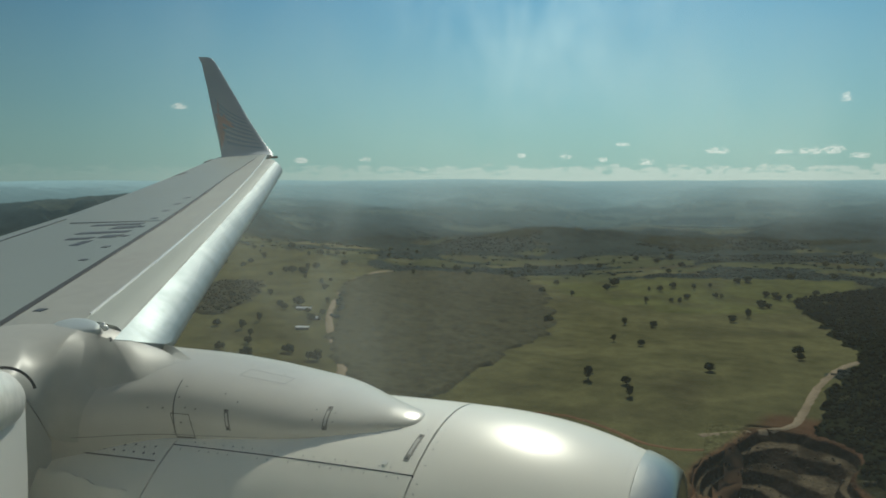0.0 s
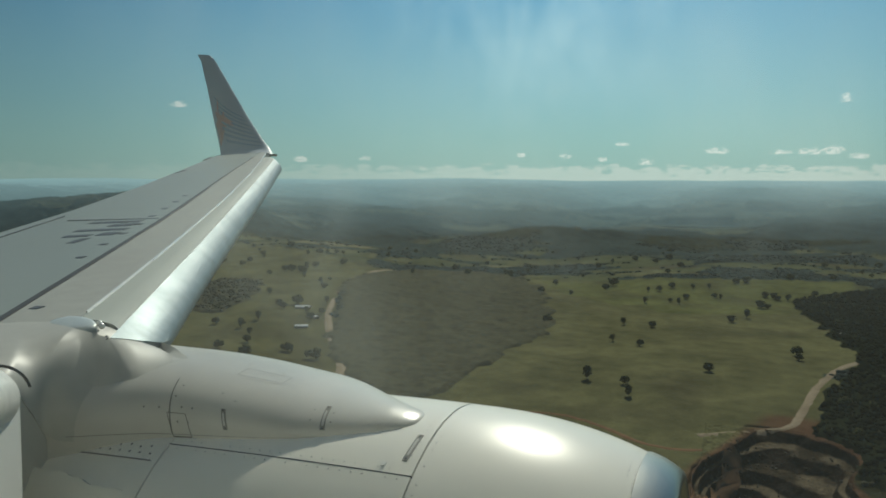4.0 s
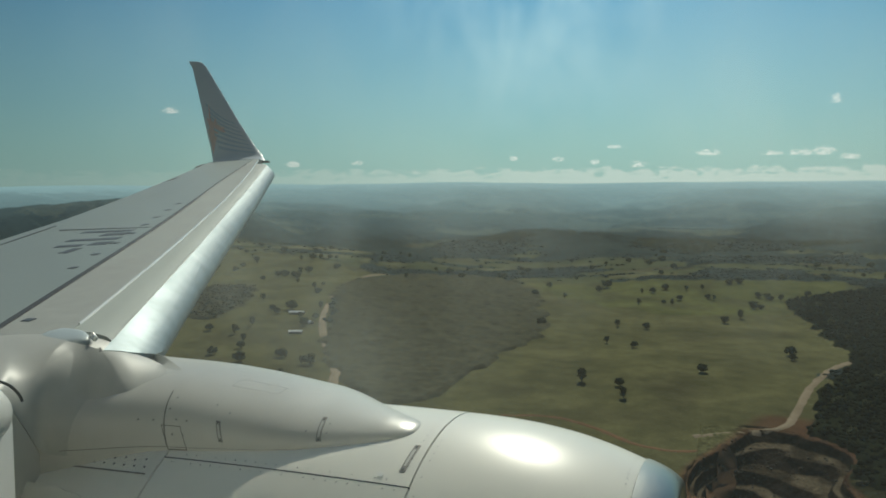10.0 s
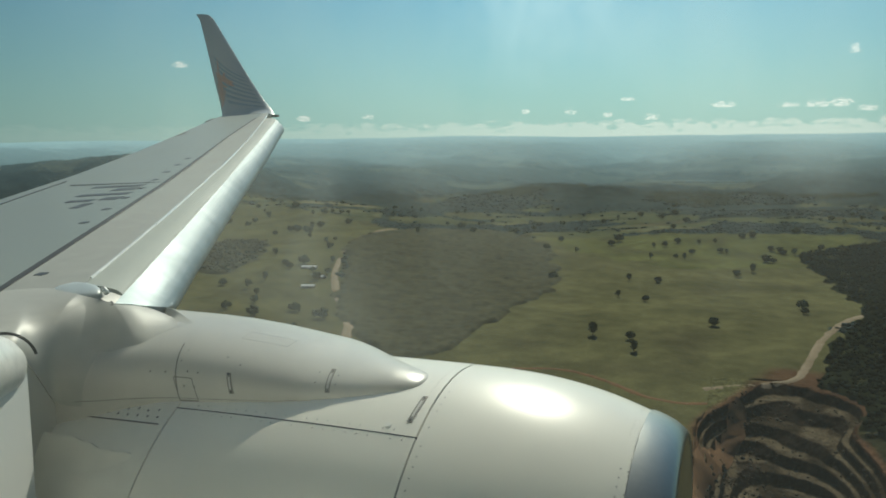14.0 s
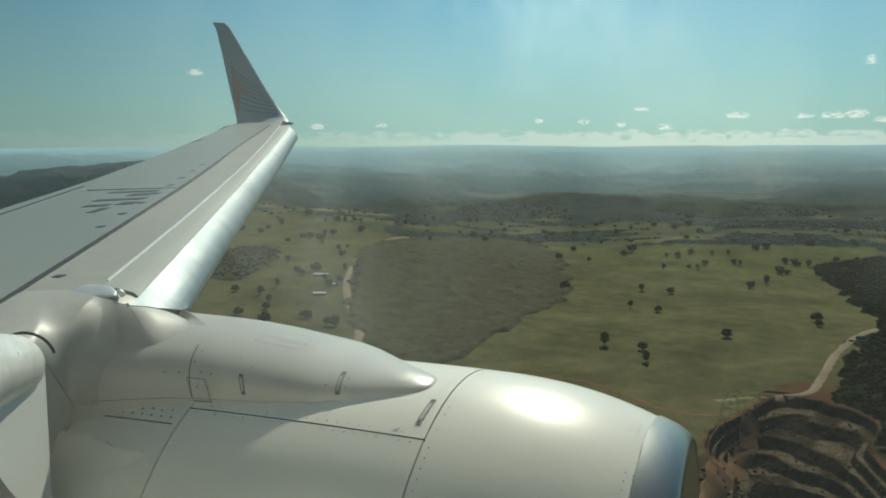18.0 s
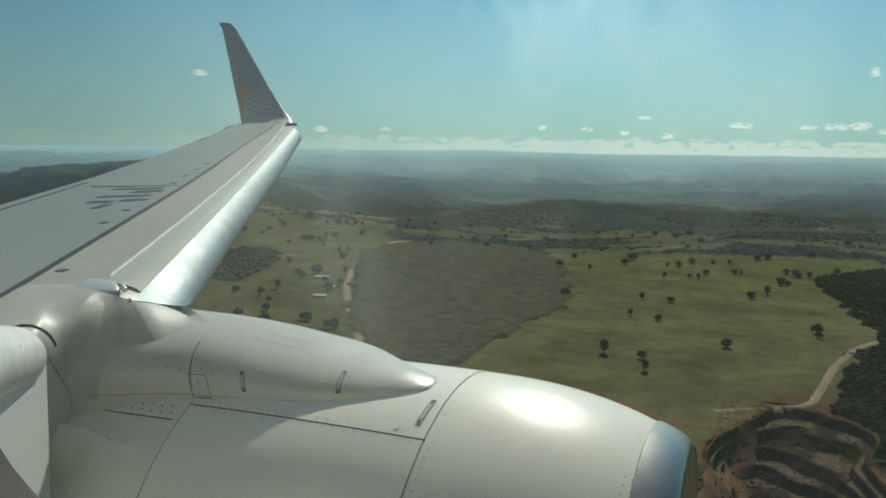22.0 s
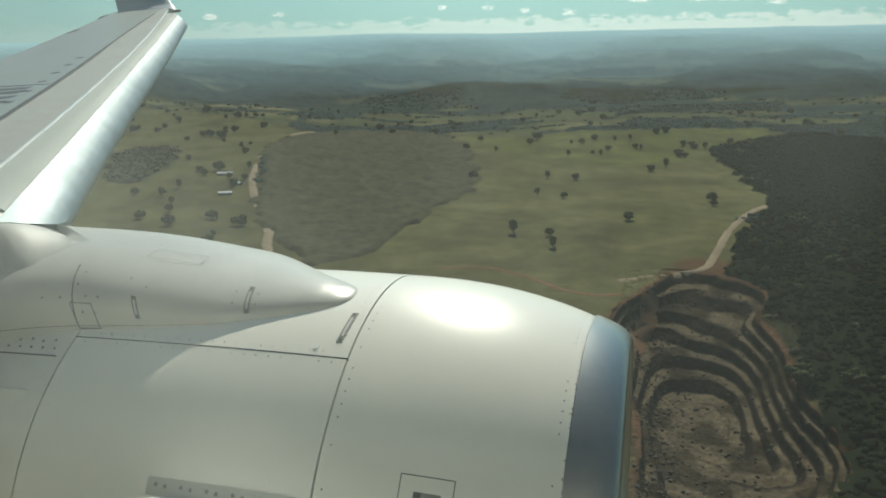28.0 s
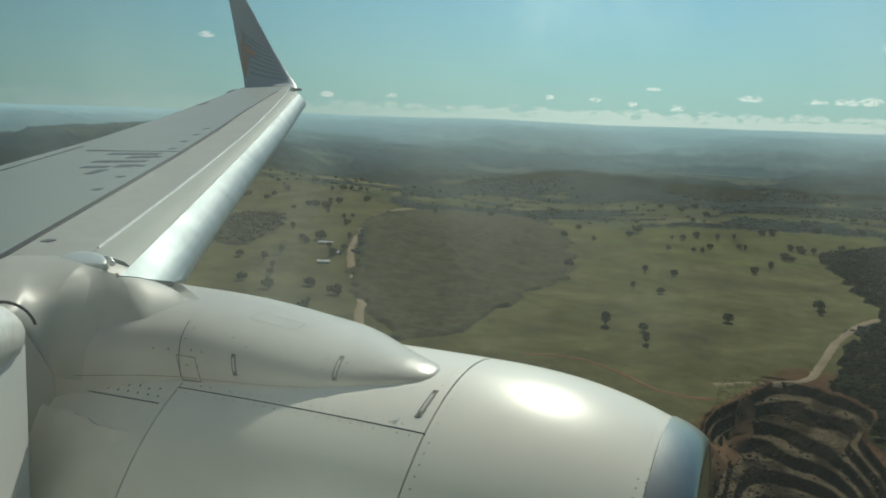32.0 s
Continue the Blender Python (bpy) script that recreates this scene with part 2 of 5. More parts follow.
SLOT_PALE = material("slot insert", (0.5, 0.49, 0.45), 0.5, 0.0, 0.1, 9, 80)
FILLET_PAINT = material("fillet paint", (0.45, 0.445, 0.40), 0.46, 0.0, 0.12, 2.2, 14, tint=(0.39, 0.385, 0.345))
WINGLET_PAINT = material("winglet paint", (0.52, 0.565, 0.59), 0.4, 0.0, 0.08, 1.2, 15, tint=(0.44, 0.48, 0.505))
LIVERY_BLUE = material("livery blue", (0.27, 0.39, 0.48), 0.4, 0.0, 0.1, 3, 20)
LIVERY_ORANGE = material("livery orange", (0.70, 0.36, 0.26), 0.4, 0.0, 0.1, 3, 20)
MARKING = material("marking paint", (0.055, 0.068, 0.085), 0.5, 0.0, 0.15, 4, 30)
STRIP_METAL = material("worn bright seal metal", (0.92, 0.92, 0.88), 0.22, 0.25, 0.10, 6.0, 30)
KRUEGER_PAINT = material("flap paint", (0.78, 0.79, 0.76), 0.4, 0.0, 0.06, 1.5, 12)
SKIN_WHITE = material("fuselage paint", (0.86, 0.835, 0.74), 0.35, 0.0, 0.04, 0.8, 10)
TRIM_GREY = material("window trim", (0.065, 0.062, 0.055), 0.7, 0.0, 0.1, 6, 60)
DUCT = material("inlet duct", (0.12, 0.125, 0.13), 0.5, 0.4, 0.15, 5, 40)
DIRT_ROAD = material("dirt road", (0.27, 0.22, 0.155), 0.95, 0.0, 0.22, 0.03, 0.4, tint=(0.19, 0.15, 0.10))
ORANGE_SOIL = material("orange soil", (0.185, 0.112, 0.064), 0.95, 0.0, 0.25, 0.04, 0.5, tint=(0.115, 0.068, 0.042))
FOREST_LEAF = material("woodland leaves", (0.083, 0.081, 0.049), 0.8, 0.0, 0.55, 0.03, 0.13, tint=(0.055, 0.055, 0.036))
# greyed and blued to paint distance haze into the leaf colour
HAZED_LEAF = material("distant leaves with painted haze", (0.047, 0.062, 0.055), 0.8, 0.0, 0.25, 0.012, 0.2, tint=(0.034, 0.047, 0.043))
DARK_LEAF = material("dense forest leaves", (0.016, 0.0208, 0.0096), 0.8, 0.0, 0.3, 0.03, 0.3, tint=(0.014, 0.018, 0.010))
TREE_LEAF = material("pasture tree leaves", (0.085, 0.090, 0.042), 0.8, 0.0, 0.3, 0.3, 2.0)
BARK = material("bark", (0.12, 0.09, 0.065), 0.9, 0.0, 0.2, 1, 8)
BOULDER = material("grey boulders", (0.10, 0.088, 0.068), 0.9, 0.0, 0.25, 0.2, 2)
ROOFING = material("shed roofing", (0.62, 0.62, 0.60), 0.5, 0.2, 0.12, 0.4, 4)
SHED_WALL = material("shed wall", (0.42, 0.38, 0.33), 0.85, 0.0, 0.12, 0.5, 4)
LOADER_PAINT = material("loader paint", (0.10, 0.085, 0.05), 0.6, 0.0, 0.15, 2, 12)
TYRE = material("tyre rubber", (0.025, 0.025, 0.025), 0.85, 0.0, 0.2, 4, 30)


def cover_material():
    """Land: the cover's colour comes with the mesh, tufts and trodden patches from noise."""
    m = bpy.data.materials.new("land cover")
    m.use_nodes = True
    n, l = m.node_tree.nodes, m.node_tree.links
    p = n["Principled BSDF"]
    at = n.new("ShaderNodeAttribute")
    at.attribute_name = "cover"
    co = n.new("ShaderNodeTexCoord")
    out = at.outputs["Color"]
    for scale, low, high in ((0.012, 0.78, 1.22), (0.05, 0.82, 1.18), (0.45, 0.84, 1.16)):
        t = n.new("ShaderNodeTexNoise")
        t.inputs["Scale"].default_value, t.inputs["Detail"].default_value = scale, 5
        r = n.new("ShaderNodeMapRange")
        r.inputs["From Min"].default_value, r.inputs["From Max"].default_value = 0.3, 0.7
        r.inputs["To Min"].default_value, r.inputs["To Max"].default_value = low, high
        h = n.new("ShaderNodeHueSaturation")
        l.new(co.outputs["Object"], t.inputs["Vector"])
        l.new(t.outputs["Fac"], r.inputs["Value"])
        l.new(r.outputs[0], h.inputs["Value"])
        l.new(out, h.inputs["Color"])
        out = h.outputs[0]
    l.new(out, p.inputs["Base Color"])
    p.inputs["Roughness"].default_value = 0.95
    p.inputs["Specular IOR Level"].default_value = 0.0
    return m


LAND = cover_material()


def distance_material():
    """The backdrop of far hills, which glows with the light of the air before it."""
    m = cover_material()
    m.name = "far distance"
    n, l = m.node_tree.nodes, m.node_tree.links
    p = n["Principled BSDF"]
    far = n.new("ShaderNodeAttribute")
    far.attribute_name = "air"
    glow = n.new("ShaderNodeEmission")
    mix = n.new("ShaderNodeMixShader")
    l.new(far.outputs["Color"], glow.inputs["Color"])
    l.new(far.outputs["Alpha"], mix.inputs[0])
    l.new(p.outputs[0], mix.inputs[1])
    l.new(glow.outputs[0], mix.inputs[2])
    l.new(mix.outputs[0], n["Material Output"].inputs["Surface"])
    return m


FAR_LAND = distance_material()


def quarry_material():
    m = bpy.data.materials.new("quarry rock")
    m.use_nodes = True
    n, l = m.node_tree.nodes, m.node_tree.links
    p = n["Principled BSDF"]
    at = n.new("ShaderNodeAttribute")
    at.attribute_name = "cover"
    co = n.new("ShaderNodeTexCoord")
    out = at.outputs["Color"]
    for scale, low, high in ((0.05, 0.7, 1.3), (0.4, 0.65, 1.35), (1.6, 0.8, 1.2)):
        t = n.new("ShaderNodeTexNoise")
        t.inputs["Scale"].default_value, t.inputs["Detail"].default_value = scale, 6
        r = n.new("ShaderNodeMapRange")
        r.inputs["From Min"].default_value, r.inputs["From Max"].default_value = 0.3, 0.7
        r.inputs["To Min"].default_value, r.inputs["To Max"].default_value = low, high
        h = n.new("ShaderNodeHueSaturation")
        l.new(co.outputs["Object"], t.inputs["Vector"])
        l.new(t.outputs["Fac"], r.inputs["Value"])
        l.new(r.outputs[0], h.inputs["Value"])
        l.new(out, h.inputs["Color"])
        out = h.outputs[0]
    l.new(out, p.inputs["Base Color"])
    p.inputs["Roughness"].default_value = 0.95
    p.inputs["Specular IOR Level"].default_value = 0.0
    return m


QUARRY = quarry_material()


def pane_material():
    """Scuffed acrylic: clear, with a faint film of smears that scatters the sunlight, imitating haze."""
    m = bpy.data.materials.new("scuffed acrylic")
    m.use_nodes = True
    n, l = m.node_tree.nodes, m.node_tree.links
    n.remove(n["Principled BSDF"])
    clear, film, mix = n.new("ShaderNodeBsdfTransparent"), n.new("ShaderNodeBsdfTranslucent"), n.new("ShaderNodeMixShader")
    clear.inputs["Color"].default_value = (0.97, 0.985, 0.975, 1)
    film.inputs["Color"].default_value = (0.86, 0.93, 0.87, 1)
    co = n.new("ShaderNodeTexCoord")
    mp = n.new("ShaderNodeMapping")
    mp.inputs["Scale"].default_value = (6.5, 1, 4.0)
    streak = n.new("ShaderNodeTexNoise")
    streak.inputs["Scale"].default_value, streak.inputs["Detail"].default_value, streak.inputs["Roughness"].default_value = 1.7, 4, 0.55
    r = n.new("ShaderNodeMapRange")
    r.inputs["From Min"].default_value, r.inputs["From Max"].default_value = 0.40, 0.70
    r.inputs["To Min"].default_value, r.inputs["To Max"].default_value = 0.05, 0.15
    # the film is made thickest here to lay a haze over the view
    spot = n.new("ShaderNodeMapping")
    spot.vector_type = "TEXTURE"
    spot.inputs["Location"].default_value, spot.inputs["Scale"].default_value = (-0.245, 0.5, 0.0), (0.235, 1.0, 0.28)
    worn = n.new("ShaderNodeTexGradient")
    worn.gradient_type = "SPHERICAL"
    film_mul = n.new("ShaderNodeMath")
    film_mul.operation = "MULTIPLY_ADD"
    film_mul.inputs[2].default_value = 0.022
    l.new(co.outputs["Object"], spot.inputs["Vector"])
    l.new(spot.outputs[0], worn.inputs["Vector"])
    l.new(co.outputs["Object"], mp.inputs["Vector"])
    l.new(mp.outputs[0], streak.inputs["Vector"])
    l.new(streak.outputs["Fac"], r.inputs["Value"])
    l.new(r.outputs[0], film_mul.inputs[0])
    # second thickening of the film, set to imitate haze over the land
    spot2, haze2, both = n.new("ShaderNodeMapping"), n.new("ShaderNodeTexGradient"), n.new("ShaderNodeMath")
    spot2.vector_type, haze2.gradient_type, both.operation = "TEXTURE", "SPHERICAL", "ADD"
    spot2.inputs["Location"].default_value, spot2.inputs["Scale"].default_value = (0.07, 0.5, 0.01), (0.26, 1.0, 0.115)
    l.new(co.outputs["Object"], spot2.inputs["Vector"])
    l.new(spot2.outputs[0], haze2.inputs["Vector"])
    l.new(worn.outputs["Fac"], both.inputs[0])
    l.new(haze2.outputs["Fac"], both.inputs[1])
    spot3, worn3, all_three = n.new("ShaderNodeMapping"), n.new("ShaderNodeTexGradient"), n.new("ShaderNodeMath")
    spot3.vector_type, worn3.gradient_type, all_three.operation = "TEXTURE", "SPHERICAL", "ADD"
    spot3.inputs["Location"].default_value, spot3.inputs["Scale"].default_value = (0.055, 0.5, 0.125), (0.17, 1.0, 0.14)
    l.new(co.outputs["Object"], spot3.inputs["Vector"])
    l.new(spot3.outputs[0], worn3.inputs["Vector"])
    l.new(both.outputs[0], all_three.inputs[0])
    l.new(worn3.outputs["Fac"], all_three.inputs[1])
    l.new(all_three.outputs[0], film_mul.inputs[1])
    l.new(film_mul.outputs[0], mix.inputs[0])
    l.new(clear.outputs[0], mix.inputs[1])
    l.new(film.outputs[0], mix.inputs[2])
    l.new(mix.outputs[0], n["Material Output"].inputs["Surface"])
    return m


PANE = pane_material()


def water_material():
    m = bpy.data.materials.new("lake water")
    m.use_nodes = True
    p = m.node_tree.nodes["Principled BSDF"]
    p.inputs["Base Color"].default_value = (0.06, 0.08, 0.08, 1)
    p.inputs["Roughness"].default_value = 0.10
    return m


WATER = water_material()


# -- mesh helpers --
def part(name, bm, mat, parent, label="", smooth=False):
    bmesh.ops.recalc_face_normals(bm, faces=bm.faces)
    me = bpy.data.meshes.new(name)
    bm.to_mesh(me)
    bm.free()
    me.materials.append(mat)
    if smooth:
        me.polygons.foreach_set("use_smooth", [True] * len(me.polygons))
    ob = new(name, me)
    ob.parent = parent
    if label:
        tagged(ob, label)
    return ob


def loft(name, sections, mat, parent, label="", closed=True, caps=True, smooth=True, crease=0.75):
    """Skins equal-length rings of points one after another."""
    n = len(sections[0])
    verts = [p for s in sections for p in s]
    faces = []
    for i in range(len(sections) - 1):
        for j in range(n if closed else n - 1):
            k = (j + 1) % n
            faces.append((i * n + j, i * n + k, (i + 1) * n + k, (i + 1) * n + j))
    if closed and caps:
        faces.append(tuple(range(n - 1, -1, -1)))
        faces.append(tuple((len(sections) - 1) * n + j for j in range(n)))
    bm = bmesh.new()
    vs = [bm.verts.new(p) for p in verts]
    for f in faces:
        bm.faces.new([vs[i] for i in f])
    bmesh.ops.recalc_face_normals(bm, faces=bm.faces)
    bm.normal_update()
    if smooth:
        for f in bm.faces:
            f.smooth = len(f.verts) == 4
        for e in bm.edges:
            if len(e.link_faces) == 2 and e.calc_face_angle(0) > crease:
                e.smooth = False
    me = bpy.data.meshes.new(name)
    bm.to_mesh(me)
    bm.free()
    me.materials.append(mat)
    ob = new(name, me)
    ob.parent = parent
    if label:
        tagged(ob, label)
    return ob


def shell(name, surface, us, vs, mat, parent, label="", depth=0.02, off=0.0):
    """A patch of surface(u, v, off) with rims that turn inward by depth."""
    us, vs = list(us), list(vs)
    bm = bmesh.new()
    top = [[bm.verts.new(surface(u, v, off)) for v in vs] for u in us]
    for i in range(len(us) - 1):
        for j in range(len(vs) - 1):
            bm.faces.new((top[i][j], top[i][j + 1], top[i + 1][j + 1], top[i + 1][j])).smooth = True
    rim = [(i, 0) for i in range(len(us))] + [(len(us) - 1, j) for j in range(1, len(vs))]
    rim += [(i, len(vs) - 1) for i in range(len(us) - 2, -1, -1)] + [(0, j) for j in range(len(vs) - 2, 0, -1)]
    up = [bm.verts.new(surface(us[i], vs[j], off)) for i, j in rim]
    low = [bm.verts.new(surface(us[i], vs[j], off - depth)) for i, j in rim]
    for k in range(len(rim)):
        m = (k + 1) % len(rim)
        bm.faces.new((up[k], up[m], low[m], low[k]))
    bmesh.ops.recalc_face_normals(bm, faces=bm.faces)
    me = bpy.data.meshes.new(name)
    bm.to_mesh(me)
    bm.free()
    me.materials.append(mat)
    ob = new(name, me)
    ob.parent = parent
    if label:
        tagged(ob, label)
    return ob


def span(a, b, n):
    return [a + (b - a) * i / (n - 1) for i in range(n)]


def chain(x, xs, ys):
    return float(np.interp(x, xs, ys))


# -- lie of the land --
ALT = 230.0
RIM = 4700.0
TABLE = np.random.RandomState(5).rand(128, 128)


def lattice(x, y, size):
    """Smooth value noise between 0 and 1, one cell every size metres."""
    x, y = np.asarray(x, float) / size + 300.0, np.asarray(y, float) / size + 300.0
    i, j = np.floor(x).astype(int), np.floor(y).astype(int)
    u, v = x - i, y - j
    u, v = u * u * (3 - 2 * u), v * v * (3 - 2 * v)
    a, b = TABLE[i % 128, j % 128], TABLE[(i + 1) % 128, j % 128]
    c, d = TABLE[i % 128, (j + 1) % 128], TABLE[(i + 1) % 128, (j + 1) % 128]
    return (a * (1 - u) + b * u) * (1 - v) + (c * (1 - u) + d * u) * v


PIT = (40.0, 552.0, 60.0, 206.0)


def land(x, y):
    """Height of the ground."""
    x, y = np.asarray(x, float), np.asarray(y, float)
    r = np.hypot(x, y)
    base = np.where(r < RIM / 2, -ALT, -ALT * r * (RIM - r) / (RIM / 2) ** 2)
    swell = (lattice(x, y, 520) - 0.5) * 1.6 + (lattice(x * 0.5, y + 400, 330) - 0.5) * 0.9 + (lattice(x + 900, y, 190) - 0.5) * 0.8
    amp = np.interp(r, [300, 800, 1500, 2400, 3300, 4200, 4650], [1.0, 4.0, 13.0, 26.0, 40.0, 28.0, 6.0])
    z = base + swell * amp
    # a dark ridge aft of the wing
    aft = np.degrees(np.arctan2(-x, y))
    z = z + 105 * np.exp(-(((r - 3330) / 190) ** 2)) * np.clip((aft - 27) / 9, 0, 1) * np.clip((80 - aft) / 15, 0, 1) * (0.62 + 0.55 * lattice(x, y, 260))
    basin = np.clip((1.3 - np.hypot((x + 175) / 260, (y - 3360) / 120)) / 0.4, 0, 1)
    return z + (-194.0 - z) * basin


def rim(x, y):
    """1 on the quarry's rim, less inside it; the benches run straight across and close up at their ends."""
    u, v = (np.asarray(x, float) - PIT[0]) / PIT[2], (np.asarray(y, float) - PIT[1]) / PIT[3]
    u = u + 0.16 * np.sin(v * 4.1 + 0.7) - 0.08 * np.sin(v * 9.3)
    return np.hypot(np.abs(u) ** 2.2, v + 0.10 * u)


def pit_depth(x, y):
    """Depth of the terraced quarry below the land, and where on its step a place lies."""
    d = rim(x, y) + (lattice(x, y, 44) - 0.5) * 0.17 + (lattice(x, y, 13) - 0.5) * 0.035
    level = np.clip((1.0 - d) / 0.86, 0, 1) * 6.0
    step = np.floor(level)
    t = np.clip((level - step) / 0.34, 0, 1)
    return (step + t) * 7.4, level - step, level


def parcels(x, y, sx, sy, seed):
    """Uneven land parcels: a random number for each, and how far a place lies from its parcel's edge."""
    x, y = np.asarray(x, float), np.asarray(y, float)
    wx, wy = x + (lattice(x, y, sx * 0.35) - 0.5) * sx * 0.5, y + (lattice(x + 91, y, sy * 0.5) - 0.5) * sy * 0.6
    i, j = np.floor(wx / sx).astype(int), np.floor(wy / sy).astype(int)
    best, second, tag = np.full(x.shape, 9.0), np.full(x.shape, 9.0), np.zeros(x.shape)
    for di in (-1, 0, 1):
        for dj in (-1, 0, 1):
            a, b = (i + di + seed) % 128, (j + dj + 3 * seed) % 128
            d = np.hypot(i + di + TABLE[a, b] - wx / sx, j + dj + TABLE[b, a] - wy / sy)
            near = d < best
            second = np.where(near, best, np.minimum(second, d))
            tag = np.where(near, TABLE[(a + 17) % 128, (b + 41) % 128], tag)
            best = np.where(near, d, best)
    return tag, second - best


def wooded(x, y):
    """Where distant parcels carry woods or hedgerows."""
    r = np.hypot(x, y)
    tag, edge = parcels(x, y, 230, 150, 3)
    wide, _ = parcels(x, y, 330, 170, 7)
    tag = np.where(r > 2400, wide, tag)
    return ((tag < np.interp(r, [1300, 1900, 2300, 3000], [0.30, 0.46, 0.58, 0.70])) | ((edge < 0.05) & (lattice(x, y, 60) > 0.4))) & (r > 1000) & (np.hypot((np.asarray(x) + 175) / 280, (np.asarray(y) - 3330) / 170) > 1)


def inside(poly, x, y):
    x, y = np.asarray(x, float), np.asarray(y, float)
    hit = np.zeros(x.shape, bool)
    for (x0, y0), (x1, y1) in zip(poly, poly[1:] + poly[:1]):
        if y0 != y1:
            hit ^= ((y0 > y) != (y1 > y)) & (x < (x1 - x0) * (y - y0) / (y1 - y0) + x0)
    return hit


WOOD_A = [(-790, 1542), (-811, 1700), (-759, 1855), (-637, 1921), (-482, 1826), (-386, 1632), (-315, 1386), (-277, 1251), (-272, 1106), (-285, 1018),
          (-288, 928), (-297, 795), (-351, 735), (-434, 832), (-542, 1008), (-612, 1150), (-723, 1383)]
WOOD_R = [(150, 1125), (128, 1400), (105, 1700), (300, 1860), (620, 1750), (680, 900), (460, 400), (50, 330), (96, 440), (108, 560), (102, 660), (84, 745), (70, 785), (82, 860), (102, 950), (130, 1040), (150, 1080)]
WOOD_FAR = [(-316, 2646), (-305, 2960), (81, 3000), (404, 3000), (404, 2933), (73, 2859), (-159, 2625)]
WOOD_STRIP = [(5, 2565), (369, 2755), (331, 2458), (90, 2333), (-102, 2168), (-101, 2453)]
WOOD_MID = [(-963, 2453), (-1031, 2796), (-860, 2940), (-661, 2772), (-646, 2415), (-795, 2307)]
COPSE = [(-876, 1130), (-1048, 1372), (-1072, 1485), (-988, 1481), (-889, 1353), (-842, 1216), (-823, 1122)]
FIELD_R = [(-456, 1808), (-331, 1844), (-208, 1868), (53, 1884), (110, 1890), (128, 1400), (150, 1120), (115, 1049), (84, 948), (64, 849), (50, 780), (18, 715),
           (-10, 670), (-25, 620), (-45, 573), (-82, 530), (-191, 618), (-288, 786)]
FIELD_L = [(-1470, 2010), (-1230, 2038), (-825, 1796), (-760, 1458), (-628, 1149), (-454, 855), (-475, 784), (-649, 769), (-1000, 1100)]
FIELD_B = [(-440, 1800), (-208, 1862), (53, 1878), (240, 1920), (180, 1560), (20, 1500), (-120, 1440), (-300, 1560)]
SCRUB = [(175, 1090), (110, 900), (60, 790), (20, 715), (-25, 620), (-60, 530), (-80, 420), (300, 400), (300, 900)]


# -- ground --
def colours(x, y):
    """Colour of the land's cover, before its fine noise."""
    r = np.hypot(x, y)
    pasture, rich = np.array([0.071, 0.069, 0.032]), np.array([0.078, 0.082, 0.031])
    dry, scrub, wood = np.array([0.062, 0.057, 0.031]), np.array([0.030, 0.031, 0.017]), np.array([0.022, 0.026, 0.016])
    k = lattice(x + 50, y - 200, 260) * 0.6 + lattice(x, y, 90) * 0.4
    c = pasture + (dry - pasture) * np.clip((k - 0.45) * 3, 0, 1)[..., None]
    # parcels of wood, grazing and stubble; haze painted in, darker and bluer with distance
    tag, _ = parcels(x, y, 230, 150, 3)
    tag2, _ = parcels(x, y, 120, 90, 9)
    wide, _ = parcels(x, y, 190, 120, 13)
    tag2 = np.where(r > 2300, wide, tag2)
    far = np.clip((r - 1200) / 300, 0, 1)
    pale, mid = np.array([0.105, 0.104, 0.052]), np.array([0.066, 0.072, 0.034])
    f = pasture + (mid - pasture) * np.clip((tag2 - 0.3) * 9, 0, 1)[..., None]
    f = f + (pale - f) * np.clip((tag2 - 0.78) * 20, 0, 1)[..., None]
    f = f + (dry * 1.1 - f) * (np.clip((0.16 - tag2) * 20, 0, 1))[..., None]
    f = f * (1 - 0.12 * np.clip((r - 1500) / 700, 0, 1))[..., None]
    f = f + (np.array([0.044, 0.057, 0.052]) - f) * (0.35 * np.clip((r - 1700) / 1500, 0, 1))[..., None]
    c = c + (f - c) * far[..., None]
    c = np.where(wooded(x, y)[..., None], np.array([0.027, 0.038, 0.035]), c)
    edge = (lattice(x, y, 24) - 0.5) * 26
    for poly, colour in ((FIELD_L, pasture * 1.05), (FIELD_R, pasture * 1.12), (FIELD_B, rich), (SCRUB, scrub * 0.8), (WOOD_A, wood), (WOOD_R, wood),
                         (WOOD_FAR, wood), (WOOD_STRIP, wood), (WOOD_MID, wood), (COPSE, wood)):
        m = inside(poly, x + edge, y + edge)
        if poly in (FIELD_R, FIELD_L, FIELD_B):
            worn = np.clip((lattice(x - 71, y, 60) - 0.62) * 3, 0, 1) * 0.55
            tone = colour + (dry * 0.9 - colour) * worn[..., None]
            c = np.where(m[..., None], tone, c)
        elif poly is SCRUB:
            open_ = np.clip((lattice(x, y + 31, 48) - 0.45) * 4, 0, 1)
            c = np.where(m[..., None], colour + (pasture * 0.7 - colour) * open_[..., None], c)
        else:
            c = np.where(m[..., None], colour, c)
    # stripped red earth round the quarry
    q = rim(x, y) / 1.22 + (lattice(x, y, 45) - 0.5) * 0.5
    c = c + (np.array([0.085, 0.046, 0.028]) - c) * np.clip((1.0 - q) * 5, 0, 0.85)[..., None]
    return c * 1.3


